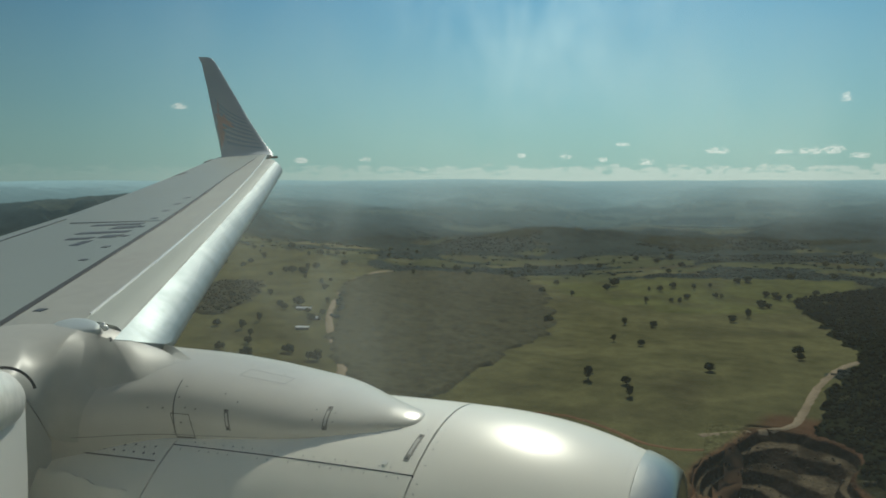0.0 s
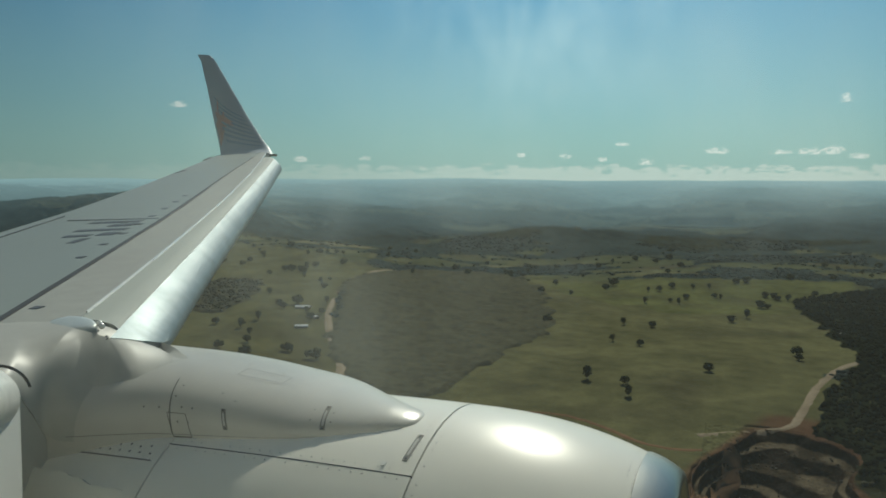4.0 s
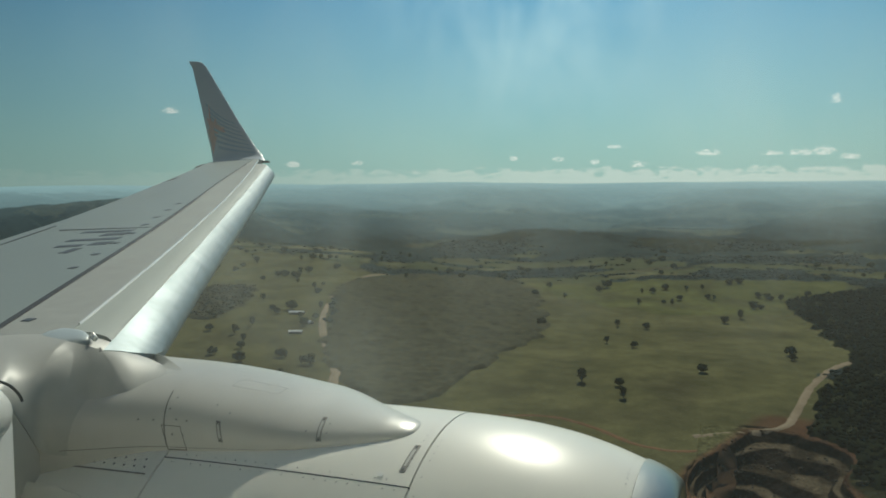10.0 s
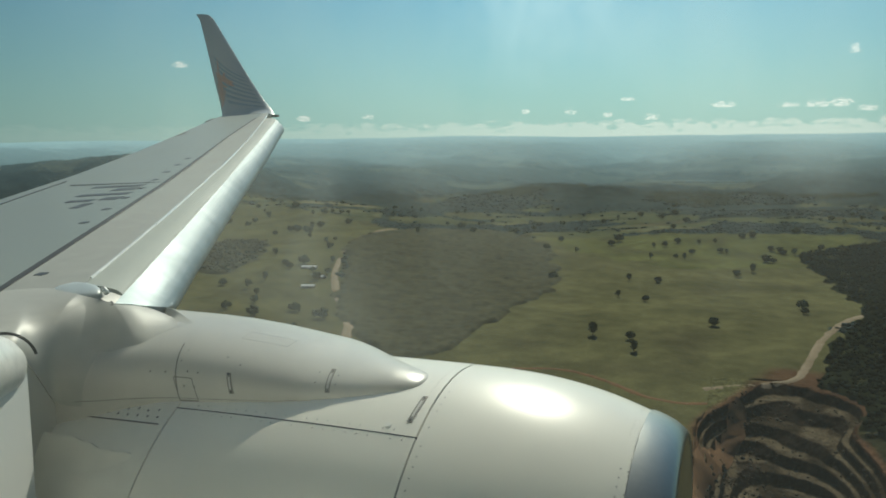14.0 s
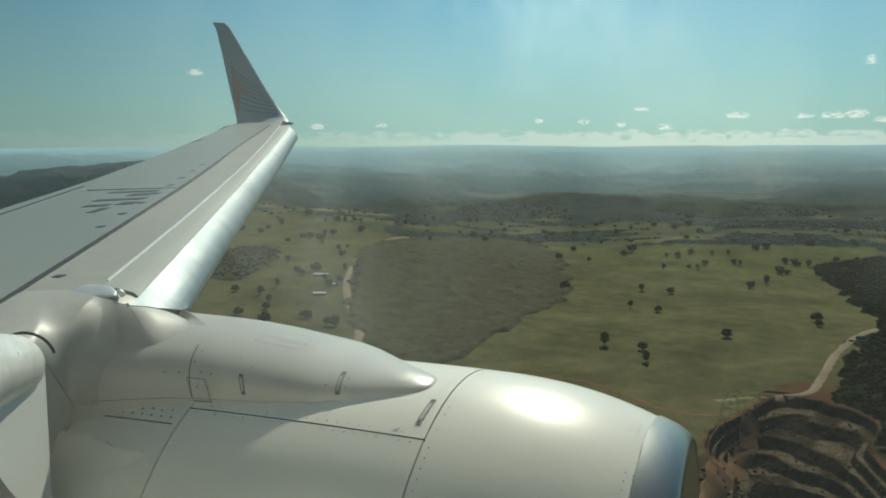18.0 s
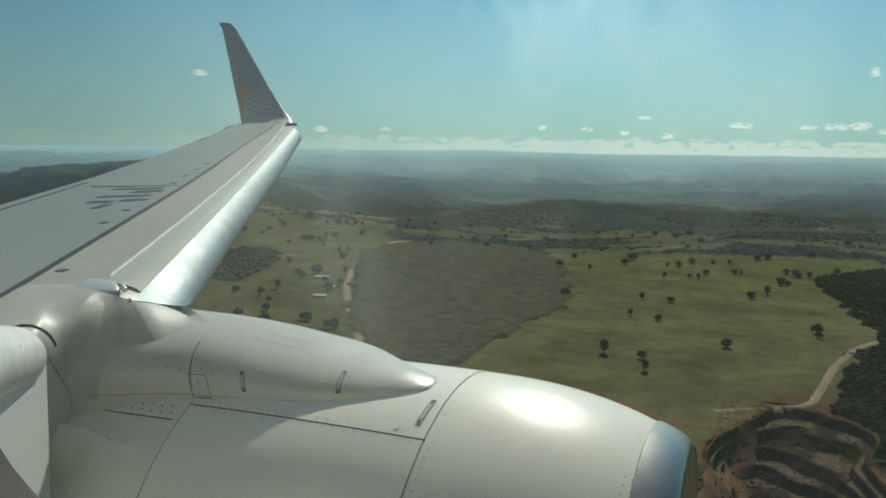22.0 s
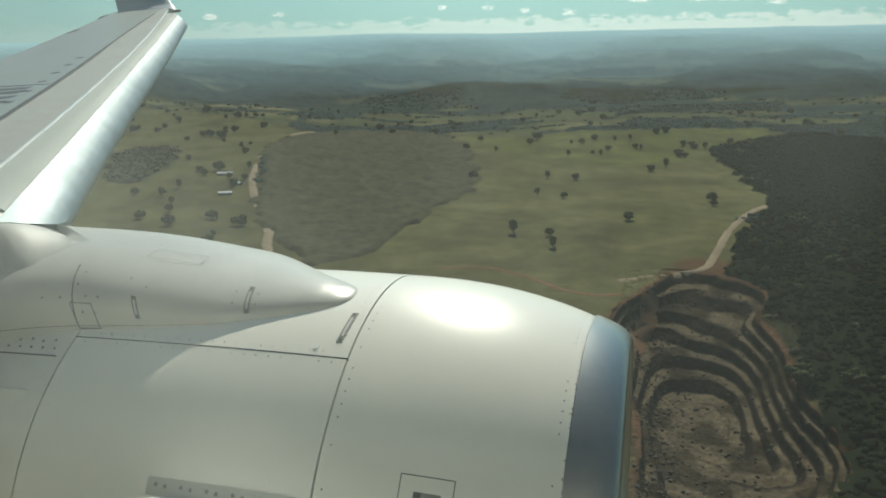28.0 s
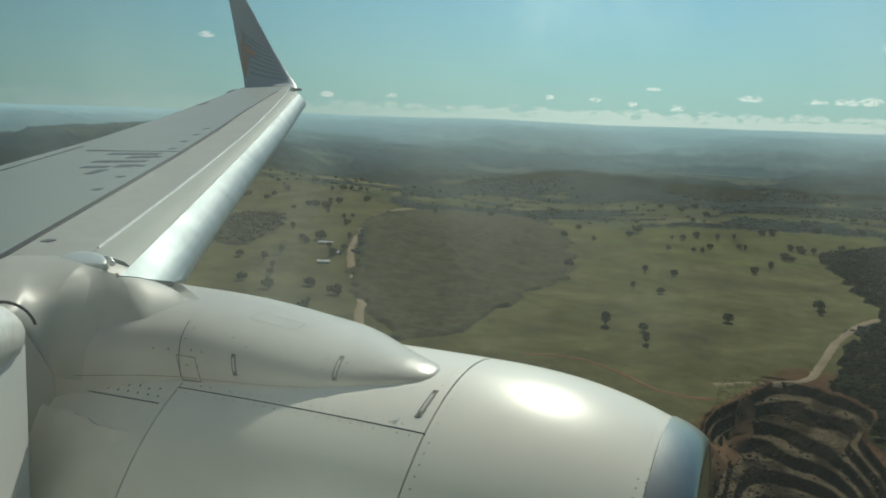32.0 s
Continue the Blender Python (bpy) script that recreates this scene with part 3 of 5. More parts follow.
def polar_sheet(name, radii, angles, mat, closed_ring=True):
    a, r = np.meshgrid(np.array(angles), np.array(radii))
    x, y = -r * np.sin(a), r * np.cos(a)
    z = land(x, y)
    hole = rim(x, y) < 1.06
    z = np.where(hole, z - 140, z)
    # closed woods stand higher than the fields between them
    z = z + np.where(wooded(x, y), np.interp(r, [1300, 2400, 3100, 4300, 4650], [0, 3, 11, 14, 0]) * (0.6 + 0.8 * lattice(x, y, 40)), 0)
    nr, na = x.shape
    idx = np.arange(nr * na).reshape(nr, na)
    nxt = np.roll(idx, -1, 1)
    quads = np.stack([idx[:-1], idx[1:], nxt[1:], nxt[:-1]], -1).reshape(-1, 4)
    me = bpy.data.meshes.new(name)
    me.from_pydata(np.stack([x, y, z], -1).reshape(-1, 3).tolist(), [], quads.tolist())
    me.materials.append(mat)
    me.polygons.foreach_set("use_smooth", [True] * len(me.polygons))
    col = me.color_attributes.new("cover", "FLOAT_COLOR", "POINT")
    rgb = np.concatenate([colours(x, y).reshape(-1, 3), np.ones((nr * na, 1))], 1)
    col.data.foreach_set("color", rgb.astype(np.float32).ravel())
    me.update()
    return new(name, me), x, y


fine = np.radians(np.linspace(-34, 78, 520))
coarse = np.radians(np.linspace(78, 326, 64))[1:-1]
AROUND = np.concatenate([fine, coarse])
NEAR_R = np.concatenate([np.array([0.02]), np.linspace(2, 250, 10)[:-1], np.geomspace(250, 3020, 330)])
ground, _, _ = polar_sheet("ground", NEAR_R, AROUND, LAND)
tagged(ground, "rolling olive pasture and scrub land seen from the air", "ground", kind="structure")
FAR_R = np.concatenate([np.linspace(3015, 4660, 170)])
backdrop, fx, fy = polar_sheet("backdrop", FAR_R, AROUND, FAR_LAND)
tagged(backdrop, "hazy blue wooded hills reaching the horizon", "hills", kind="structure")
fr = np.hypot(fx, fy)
# haze painted in as a glow that thickens and pales towards the horizon
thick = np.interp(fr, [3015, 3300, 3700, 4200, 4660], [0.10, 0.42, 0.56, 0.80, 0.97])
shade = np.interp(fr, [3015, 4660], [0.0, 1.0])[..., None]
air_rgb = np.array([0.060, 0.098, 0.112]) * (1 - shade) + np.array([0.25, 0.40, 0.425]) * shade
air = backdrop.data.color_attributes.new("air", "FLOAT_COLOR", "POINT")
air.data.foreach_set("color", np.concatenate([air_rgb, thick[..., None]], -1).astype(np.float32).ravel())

# lake, a long bright arm of water between the hills
lake_c = Vector((-175, 3372))
pts = []
for i in range(48):
    a = 2 * math.pi * i / 48
    w = 150 * (1 + 0.25 * math.sin(3 * a + 1) + 0.12 * math.sin(7 * a))
    pts.append((lake_c.x + w * math.cos(a) + 20 * math.sin(2 * a), lake_c.y + 46 * math.sin(a) * (1 + 0.3 * math.sin(5 * a))))
top = -192.8
bm = bmesh.new()
bm.faces.new([bm.verts.new((x, y, top)) for x, y in pts])
ring = bmesh.ops.extrude_face_region(bm, geom=bm.faces[:])
bmesh.ops.translate(bm, verts=[v for v in ring["geom"] if isinstance(v, bmesh.types.BMVert)], vec=(0, 0, -6))
lake = part("water", bm, WATER, None)
tagged(lake, "pale glinting lake between dark wooded hills", "lake", kind="structure")

# -- airliner --
airliner = new("airliner")
airliner.location = (0, 0, 0)
tagged(airliner, "white twin-jet airliner in flight, wing slats extended", "airliner")

WING_K = -0.80 + 0.04 * 3.51 - 0.1415 * 3.53


def wing_z(x, y):
    return WING_K + 0.04 * x + 0.1415 * y


def front_x(y):
    """The straight line that the leading edge keeps to."""
    return -3.50 - 0.532 * (y - 3.53)


def seal_x(y):
    return front_x(y) + chain(y, [3.3, 3.6, 4.5, 5.5, 7.0, 9.0, 11.0, 13.0, 14.7], [-0.02, 0.0, 0.05, 0.09, 0.14, 0.165, 0.14, 0.08, 0.0])


def spar_x(y):
    return front_x(y) - chain(y, [0.4, 2.5, 3.5, 5.4, 6.7, 8.1, 10.3, 14.0, 15.0], [0.72, 0.63, 0.565, 0.44, 0.36, 0.315, 0.29, 0.15, 0.12])


def chord(y):
    return chain(y, [0.9, 3.0, 5.5, 7.5, 9.5, 11.4, 14.4, 15.0], [4.7, 3.4, 2.42, 1.92, 1.62, 1.45, 1.22, 1.15])


def wing_skin(x, y, dz=0.0):
    """A place on the painted upper skin, which sags a little between the spars."""
    s, c = spar_x(y), chord(y)
    f = min(1.0, max(0.0, (s - x) / (s - front_x(y) + c)))
    return (x, y, wing_z(x, y) - 0.003 * math.sin(f * math.pi) - 0.004 * f * f + dz)


def wing_pt(x, y, dz=0.0):
    return (x, y, wing_z(x, y) + dz)


STATIONS = [3.3, 3.6, 4.5, 5.5, 6.5, 7.5, 8.5, 9.5, 10.5, 11.5, 12.5, 13.5, 14.5]
box = []
for y in [0.42, 1.7, 2.5] + STATIONS:
    s, c = spar_x(y), chord(y)
    te = front_x(y) - c
    row = [wing_pt(s + (te - s) * f, y, -0.003 * math.sin(f * math.pi) - 0.004 * f * f) for f in (0, 0.15, 0.3, 0.45, 0.6, 0.75, 0.9, 1.0)]
    row += [wing_pt(te + (s - te) * f, y, -0.035 - 0.10 * c * math.sin(f * math.pi * 0.5)) for f in (0.0, 0.3, 0.6, 1.0)]
    box.append(row)
wing = loft("wing", box, WING_PAINT, airliner, "pale blue-grey painted swept wing")
skin = []
for y in STATIONS:
    a, b = seal_x(y), spar_x(y) + 0.012
    skin.append([wing_pt(a, y, -0.005), wing_pt((a + b) / 2, y, -0.001), wing_pt(b, y, 0.0), wing_pt(b, y, -0.04), wing_pt(a, y, -0.05)])
loft("front_skin", skin, WING_SKIN, wing, "weathered beige bare-metal front skin")
inner = []
for y in span(0.42, 2.4, 8):
    a = spar_x(y)
    inner.append([wing_pt(a + d, y, h) for d, h in ((0.0, -0.03), (0.2, -0.035), (0.33, -0.06), (0.40, -0.11), (0.41, -0.17), (0.35, -0.24), (0.15, -0.29), (0.0, -0.30))])
loft("inboard_leading_edge", inner, LEADING_SKIN, wing, "grey leading edge beside the fuselage")
SLAT_Y, SLAT_REAR = [3.0, 4.5, 5.4, 7.0, 9.8, 13.3], [0.265, 0.295, 0.31, 0.325, 0.33, 0.31]
nose = []
for y in [3.48, 3.72] + STATIONS[2:-1]:
    a = seal_x(y)
    k = (front_x(y) + chain(y, SLAT_Y, SLAT_REAR) + 0.04 - a) / 0.34
    nose.append([wing_pt(a + d * k, y, h) for d, h in ((0.0, -0.008), (0.14, -0.016), (0.25, -0.036), (0.31, -0.072), (0.34, -0.15), (0.32, -0.24), (0.1, -0.30), (0.0, -0.26))])
loft("leading_edge", nose, LEADING_SKIN, wing, "pale grey fixed leading edge")
# dark joint along the front spar
joint = []
for y in [1.7, 2.5] + STATIONS[:-1]:
    s, h = spar_x(y), 0.030 if y < 9 else 0.018
    joint.append([wing_pt(s - h, y, 0.004), wing_pt(s + h, y, 0.006), wing_pt(s + h, y, -0.02), wing_pt(s - h, y, -0.02)])
loft("spar_joint", joint, DARK_SEAL, wing, "dark sealant joint", smooth=False)
# bright seal strips, with the small steps between their lengths
rng = random.Random(4)
y = 3.58
while y < 14.0:
    ln = 0.5 + 0.8 * rng.random()
    y1 = min(14.1, y + ln)
    j = rng.uniform(-0.003, 0.003)
    w = 0.008 + 0.004 * rng.random()
    sec = []
    for yy in (y, y1 - 0.003):
        x = seal_x(yy) + j
        sec.append([wing_pt(x - w, yy, -0.003), wing_pt(x - w * 0.5, yy, 0.006), wing_pt(x + w * 0.5, yy, 0.004), wing_pt(x + w, yy, -0.012), wing_pt(x, yy, -0.05)])
    loft("seal_strip", sec, STRIP_METAL, wing, "bright metal seal strip", smooth=False)
    y = y1


# leading-edge slats
def slat_section(y):
    """The slat at y; its inboard end is cut obliquely along the pylon."""
    prof = ((0.0, -0.060), (0.006, -0.050), (0.12, -0.092), (0.21, -0.135), (0.285, -0.180), (0.325, -0.22), (0.338, -0.26), (0.32, -0.30),
            (0.25, -0.33), (0.14, -0.27), (0.05, -0.16))
    row = []
    for d, h in prof:
        v = max(y, 3.30 + 0.95 * d)
        a = front_x(v) + chain(v, SLAT_Y, SLAT_REAR)
        s = (front_x(v) + chain(v, SLAT_Y, [0.53, 0.50, 0.49, 0.485, 0.50, 0.475]) - a) / 0.338
        k = 1.0 if h > -0.23 else chain(v, [3.5, 3.9], [0.55, 1.0])
        row.append(wing_pt(a + d * s, v, h * k * (1 - 0.0055 * (v - 3.5))))
    return row


for y0, y1 in ((3.30, 5.63), (5.63, 8.25), (8.25, 10.87), (10.87, 13.35)):
    slat = loft("slat", [slat_section(y) for y in span(y0, y1, 22)], ALLOY, wing, "extended polished-metal leading-edge slat", caps=y0 < 4)
# worn metal cover over the inboard end of the slat, with its lug
LEAF = [(-3.60, 3.34), (-3.63, 3.43), (-3.58, 3.50), (-3.47, 3.49), (-3.36, 3.45), (-3.27, 3.39), (-3.22, 3.33), (-3.26, 3.28), (-3.36, 3.25), (-3.48, 3.27)]
leaf_c = Vector((-3.42, 3.37))
bm = bmesh.new()
crown_v = bm.verts.new(wing_pt(leaf_c.x, leaf_c.y, 0.013))
rings = []
for k, h in ((0.45, 0.011), (0.75, 0.008), (0.93, 0.002), (1.0, -0.010), (1.0, -0.03)):
    rings.append([bm.verts.new(wing_pt(*leaf_c.lerp(Vector(q), k), h)) for q in LEAF])
for j in range(len(LEAF)):
    m = (j + 1) % len(LEAF)
    bm.faces.new((crown_v, rings[0][j], rings[0][m]))
    for a, b in zip(rings, rings[1:]):
        bm.faces.new((a[j], b[j], b[m], a[m]))
cover = part("slat_end_cover", bm, LEAF_ALLOY, wing, "smooth bluish metal cover at the slat's end", smooth=True)
for x, y, r in ((-3.25, 3.385, 0.018), (-3.222, 3.365, 0.014), (-3.197, 3.345, 0.017)):
    bm = bmesh.new()
    bmesh.ops.create_uvsphere(bm, u_segments=12, v_segments=8, radius=r)
    bmesh.ops.translate(bm, verts=bm.verts[:], vec=wing_pt(x, y, -0.002))
    part("lug", bm, MOTTLED, cover, "bright rounded hinge lug", smooth=True)
# added black block that stands for the gap at the slat's end
bm = bmesh.new()
bmesh.ops.create_cube(bm, size=1)
for v in bm.verts:
    v.co = Vector(wing_pt(-3.135 + v.co.x * 0.05, 3.315 + v.co.y * 0.02 - v.co.x * 0.04, -0.06 + v.co.z * 0.02))
part("gap_block", bm, DARK_SEAL, cover, "black block standing for a gap")
# access panel line across the skin
for ya, yb, xa, xb in ((6.715, 6.722, -6.85, -5.62),):
    loft("panel_joint", [[wing_pt(xa, ya, 0.003), wing_pt(xa, yb, 0.003), wing_pt(xa, yb, -0.01), wing_pt(xa, ya, -0.01)],
                         [wing_pt(xb, ya, 0.003), wing_pt(xb, yb, 0.003), wing_pt(xb, yb, -0.01), wing_pt(xb, ya, -0.01)]], MARKING, wing, smooth=False)
pl = []
for y in span(4.2, 7.0, 8):
    x = front_x(y) - chord(y) * 0.90
    pl.append([wing_pt(x - 0.007, y, 0.004), wing_pt(x + 0.007, y, 0.004), wing_pt(x + 0.007, y, -0.03), wing_pt(x - 0.007, y, -0.03)])
loft("flap_joint", pl, MARKING, wing, smooth=False)


def wing_bar(name, a, b, width, mat, label=""):
    """A painted bar on the wing between two places."""
    d = Vector((b[0] - a[0], b[1] - a[1])).normalized()
    n = Vector((-d.y, d.x)) * width / 2
    bm = bmesh.new()
    up = [bm.verts.new(wing_skin(*(Vector(p) + k), 0.004)) for p, k in ((a, n), (b, n), (b, -n), (a, -n))]
    lo = [bm.verts.new(wing_pt(*(Vector(p) + k), -0.02)) for p, k in ((a, n), (b, n), (b, -n), (a, -n))]
    bm.faces.new(up)
    for i in range(4):
        bm.faces.new((up[i], up[(i + 1) % 4], lo[(i + 1) % 4], lo[i]))
    return part(name, bm, mat, wing, label)


# the marking on the wing, as plain bars
for a, b, w in (((-6.36, 6.55), (-5.73, 6.58), 0.085), ((-5.94, 6.38), (-5.66, 6.41), 0.13), ((-6.14, 6.12), (-5.54, 6.17), 0.095), ((-6.0, 5.84), (-5.72, 5.875), 0.09),
                ((-5.66, 5.93), (-5.46, 5.95), 0.13), ((-5.62, 5.54), (-5.64, 5.74), 0.10)):
    wing_bar("marking_bar", a, b, w, MARKING, "dark blue-grey painted bar")
for x, y in ((-6.58, 8.37), (-6.33, 7.87), (-6.09, 7.37), (-5.84, 6.88), (-5.61, 6.41), (-5.39, 5.94), (-5.17, 5.46), (-4.94, 4.97), (-3.97, 3.63)):
    wing_bar("fastener_mark", (x - 0.035, y), (x + 0.035, y), 0.055, MARKING)

for (xa, ya), (xb, yb) in (((-9.0, 11.18), (-9.14, 11.62)), ((-10.18, 13.56), (-10.41, 14.09))):
    wing_bar("flap_gap", (xa, ya), (xb, yb), 0.07, DARK_SEAL, "dark gap at the flap's edge")


# winglet
def winglet_pt(u, v, side=0.0):
    """u from leading to trailing edge, v from the wing tip upward, side inboard of the middle plane."""
    hs = [0.0, 0.06, 0.15, 0.32, 0.60, 0.90, 1.0]
    lead = (chain(v, hs, [-9.30, -9.52, -9.88, -10.42, -11.19, -11.90, -12.09]), chain(v, hs, [14.70, 14.98, 15.20, 15.49, 15.93, 16.32, 16.40]),
            chain(v, hs, [0.47, 0.58, 0.84, 1.33, 2.09, 2.80, 2.92]))
    trail = (chain(v, hs, [-10.62, -10.80, -11.02, -11.33, -11.84, -12.29, -12.45]), chain(v, hs, [14.70, 14.96, 15.20, 15.47, 15.93, 16.32, 16.40]),
             chain(v, hs, [0.42, 0.52, 0.80, 1.28, 2.09, 2.79, 2.96]))
    p = Vector(lead).lerp(Vector(trail), u)
    slope = chain(v, hs, [0.15, 0.7, 1.1, 1.15, 1.15, 1.15, 1.15])
    n = Vector((0, -math.sin(slope), math.cos(slope)))
    return p + n * side


def winglet_section(v):
    c = 1.3 - 0.9 * v
    us = (0, 0.02, 0.08, 0.2, 0.4, 0.6, 0.8, 1.0)
    th = (0.0, 0.018, 0.036, 0.05, 0.05, 0.036, 0.018, 0.004)
    k = max(0.25, c)
    return [winglet_pt(u, v, h * k) for u, h in zip(us, th)] + [winglet_pt(u, v, -h * k) for u, h in list(zip(us, th))[::-1][:-1]]


winglet = loft("winglet", [winglet_section(v) for v in (0, 0.03, 0.06, 0.1, 0.15, 0.22, 0.32, 0.45, 0.6, 0.75, 0.9, 0.97, 1.0)], WINGLET_PAINT, airliner,
               "tall grey blended winglet with painted stripes")


def livery(name, curve, width, mat, label=""):
    """A painted stroke on the winglet's inboard face along (u, v) places, tapering to its end."""
    bm = bmesh.new()
    last = None
    n = len(curve)
    for i, (u, v) in enumerate(curve):
        w = width * (1 - 0.75 * i / (n - 1))
        c = 1.3 - 0.9 * v
        h = chain(u, [0, 0.02, 0.08, 0.2, 0.4, 0.6, 0.8, 1.0], [0, 0.018, 0.036, 0.05, 0.05, 0.036, 0.018, 0.004]) * c + 0.005
        a, b = bm.verts.new(winglet_pt(u, v - w / 2, h)), bm.verts.new(winglet_pt(u, v + w / 2, h))
        if last:
            bm.faces.new((last[0], a, b, last[1]))
        last = (a, b)
    return part(name, bm, mat, winglet, label)


for k in range(8):
    v0 = 0.10 + 0.052 * k
    livery("stripe", [(0.80 - 0.70 * f, v0 + 0.05 - (0.07 + 0.018 * k) * f * (1.5 - 0.5 * f)) for f in span(0, 1, 9)], 0.026, LIVERY_BLUE, "curved blue painted stripe")
livery("flame", [(0.96 - 0.34 * f, 0.20 + 0.16 * f) for f in span(0, 1, 7)], 0.19, LIVERY_ORANGE, "orange painted flame shape")
livery("flame", [(0.90 - 0.42 * f, 0.33 - 0.05 * f) for f in span(0, 1, 7)], 0.14, LIVERY_ORANGE, "orange painted flame shape")
livery("flame", [(0.82 - 0.12 * f, 0.36 + 0.14 * f) for f in span(0, 1, 7)], 0.10, LIVERY_ORANGE, "orange painted flame shape")
# tip fitting under the winglet
for u0, u1, hh in ((-0.06, 0.06, 0.05), (0.90, 1.06, 0.045)):
    bm = bmesh.new()
    bmesh.ops.create_cube(bm, size=1)
    p = winglet_pt((u0 + u1) / 2, 0.0)
    for v in bm.verts:
        v.co = Vector((p.x + v.co.x * 0.16, p.y + 0.02 + v.co.y * 0.10, p.z - 0.005 + v.co.z * hh))
    bmesh.ops.bevel(bm, geom=bm.edges[:], offset=0.015, segments=2, affect="EDGES")
    part("tip_fitting", bm, SLOT, winglet, "dark tip fitting")

# engine nacelle
NY, NZ, NX = 3.563, -2.294, -1.233


def nac_r(x):
    if x > NX:
        return 1.150 - 0.126 * (max(x - NX, 0) / 0.88) ** 2.5
    return 1.150 - 0.022 * (x - NX) ** 2


def nac(x, th, off=0.0):
    """A place on the cowling: th in degrees round the axis, from outboard over the top."""
    a, r = radians(th), nac_r(x) + off
    return Vector((x, NY + r * math.cos(a), NZ - 0.012 * (x - NX) + r * math.sin(a)))


def ring_th(a, b, n):
    return span(a, b, n)


nacelle = loft("engine_nacelle", [[nac(x, th, -0.014) for th in ring_th(0, 354, 60)] for x in span(-3.9, -0.36, 16)], DARK_SEAL, airliner,
               "large pale grey jet engine nacelle", caps=False)
GAP = 0.004


def slant(th):
    """How far forward the lip's joint lies at an angle."""
    return 0.030 * min(1.0, max(0.0, (135 - th) / 60)) * min(1.0, max(0.0, (th + 60) / 60))


def cowl(x, th, off=0.0):
    return nac(x + slant(th) * (x - NX) / 0.88, th, off)


shell("fan_cowl", cowl, span(NX + GAP, -0.358, 20), ring_th(-90, 270, 97), NACELLE_PAINT, nacelle, "glossy pale grey fan cowl")
TS = 117.9
shell("reverser_top", nac, span(-2.51 + GAP, NX - GAP, 20), ring_th(180 - TS + 0.2, TS - 0.2, 25), NACELLE_PAINT, nacelle, "pale grey top cowl strip")
shell("reverser_cowl", nac, span(-2.51 + GAP, NX - GAP, 20), ring_th(TS + 0.2, 270, 41), NACELLE_PAINT, nacelle, "pale grey reverser cowl")
shell("reverser_cowl", nac, span(-2.51 + GAP, NX - GAP, 20), ring_th(-90, 180 - TS - 0.2, 41), NACELLE_PAINT, nacelle, "pale grey reverser cowl")
shell("aft_cowl", nac, span(-3.9, -2.51 - GAP, 16), ring_th(-90, 270, 81), AFT_PAINT, nacelle, "dull stained aft cowl")
loft("cowl_seam", [[nac(x, TS + 0.07, 0.0015), nac(x, TS - 0.07, 0.0015), nac(x, TS - 0.07, -0.01), nac(x, TS + 0.07, -0.01)] for x in span(-2.51, NX, 24)], DARK_SEAL, nacelle, "thin dark cowl seam", smooth=False)
# inlet lip with its chipped paint edge
LIP = ((-0.356, 1.024), (-0.32, 1.016), (-0.27, 1.001), (-0.225, 0.984), (-0.19, 0.966), (-0.166, 0.946), (-0.158, 0.925), (-0.166, 0.902), (-0.19, 0.884),
       (-0.24, 0.868), (-0.32, 0.856), (-0.45, 0.848))
loft("inlet_lip", [[Vector((x + slant(t if t < 270 else t - 360) * max(0.0, 1 - k / 4), NY + r * math.cos(radians(t)), NZ - 0.012 * (x - NX) + r * math.sin(radians(t)))) for t in ring_th(0, 357, 120)]
                   for k, (x, r) in enumerate(LIP)],
     LIP_ALLOY, nacelle, "polished bare-metal inlet lip", caps=False)
loft("inlet_duct", [[Vector((x, NY + r * math.cos(radians(t)), NZ + r * math.sin(radians(t)))) for t in ring_th(0, 354, 60)]
                    for x, r in ((-0.45, 0.848), (-0.7, 0.85), (-1.0, 0.82), (-1.02, 0.4), (-1.03, 0.02))], DUCT, nacelle, "dark inlet duct", caps=False)
rng = random.Random(9)
bm = bmesh.new()
th = 40.0
while th < 215:
    w, d = rng.uniform(0.25, 0.8), rng.uniform(0.003, 0.010)
    q = [cowl(-0.352, th, 0.002), cowl(-0.352, th + w, 0.002), cowl(-0.358 - d, th + w * 0.8, 0.0025), cowl(-0.358 - d * rng.uniform(0.4, 1), th + w * 0.2, 0.0025)]
    bm.faces.new([bm.verts.new(p) for p in q])
    th += w + rng.uniform(0.2, 3.2)
tagged(part("chipped_edge", bm, LIP_ALLOY, nacelle, "flaked paint edge showing metal"), kind="stuff")


def rivet_line(bm, fn, places, size=0.0055):
    for u, v in places:
        c = fn(u, v, 0.0015)
        du, dv = (fn(u + 0.01, v, 0.0015) - c).normalized(), (fn(u, v + 0.5, 0.0015) - c).normalized()
        bm.faces.new([bm.verts.new(c + (du * math.cos(k * math.pi / 3) + dv * math.sin(k * math.pi / 3)) * size) for k in range(6)])


bm = bmesh.new()
rng = random.Random(3)
for th in span(64, 200, 52):
    if rng.random() < 0.8:
        rivet_line(bm, nac, [(NX + 0.035, th)], 0.0042)
    if rng.random() < 0.6:
        rivet_line(bm, cowl, [(-0.392, th + 1)], 0.004)
for x in span(-2.45, NX - 0.06, 22):
    if rng.random() < 0.75:
        rivet_line(bm, nac, [(x, TS - 1.3)], 0.0042)
    if rng.random() < 0.6:
        rivet_line(bm, nac, [(x, TS + 1.3)], 0.0042)
for th in span(66, 112, 20):
    rivet_line(bm, nac, [(NX - 0.045, th)], 0.004)
rivets = part("rivets", bm, RIVET, nacelle, "rows of small dark rivets")
tagged(rivets, kind="stuff")


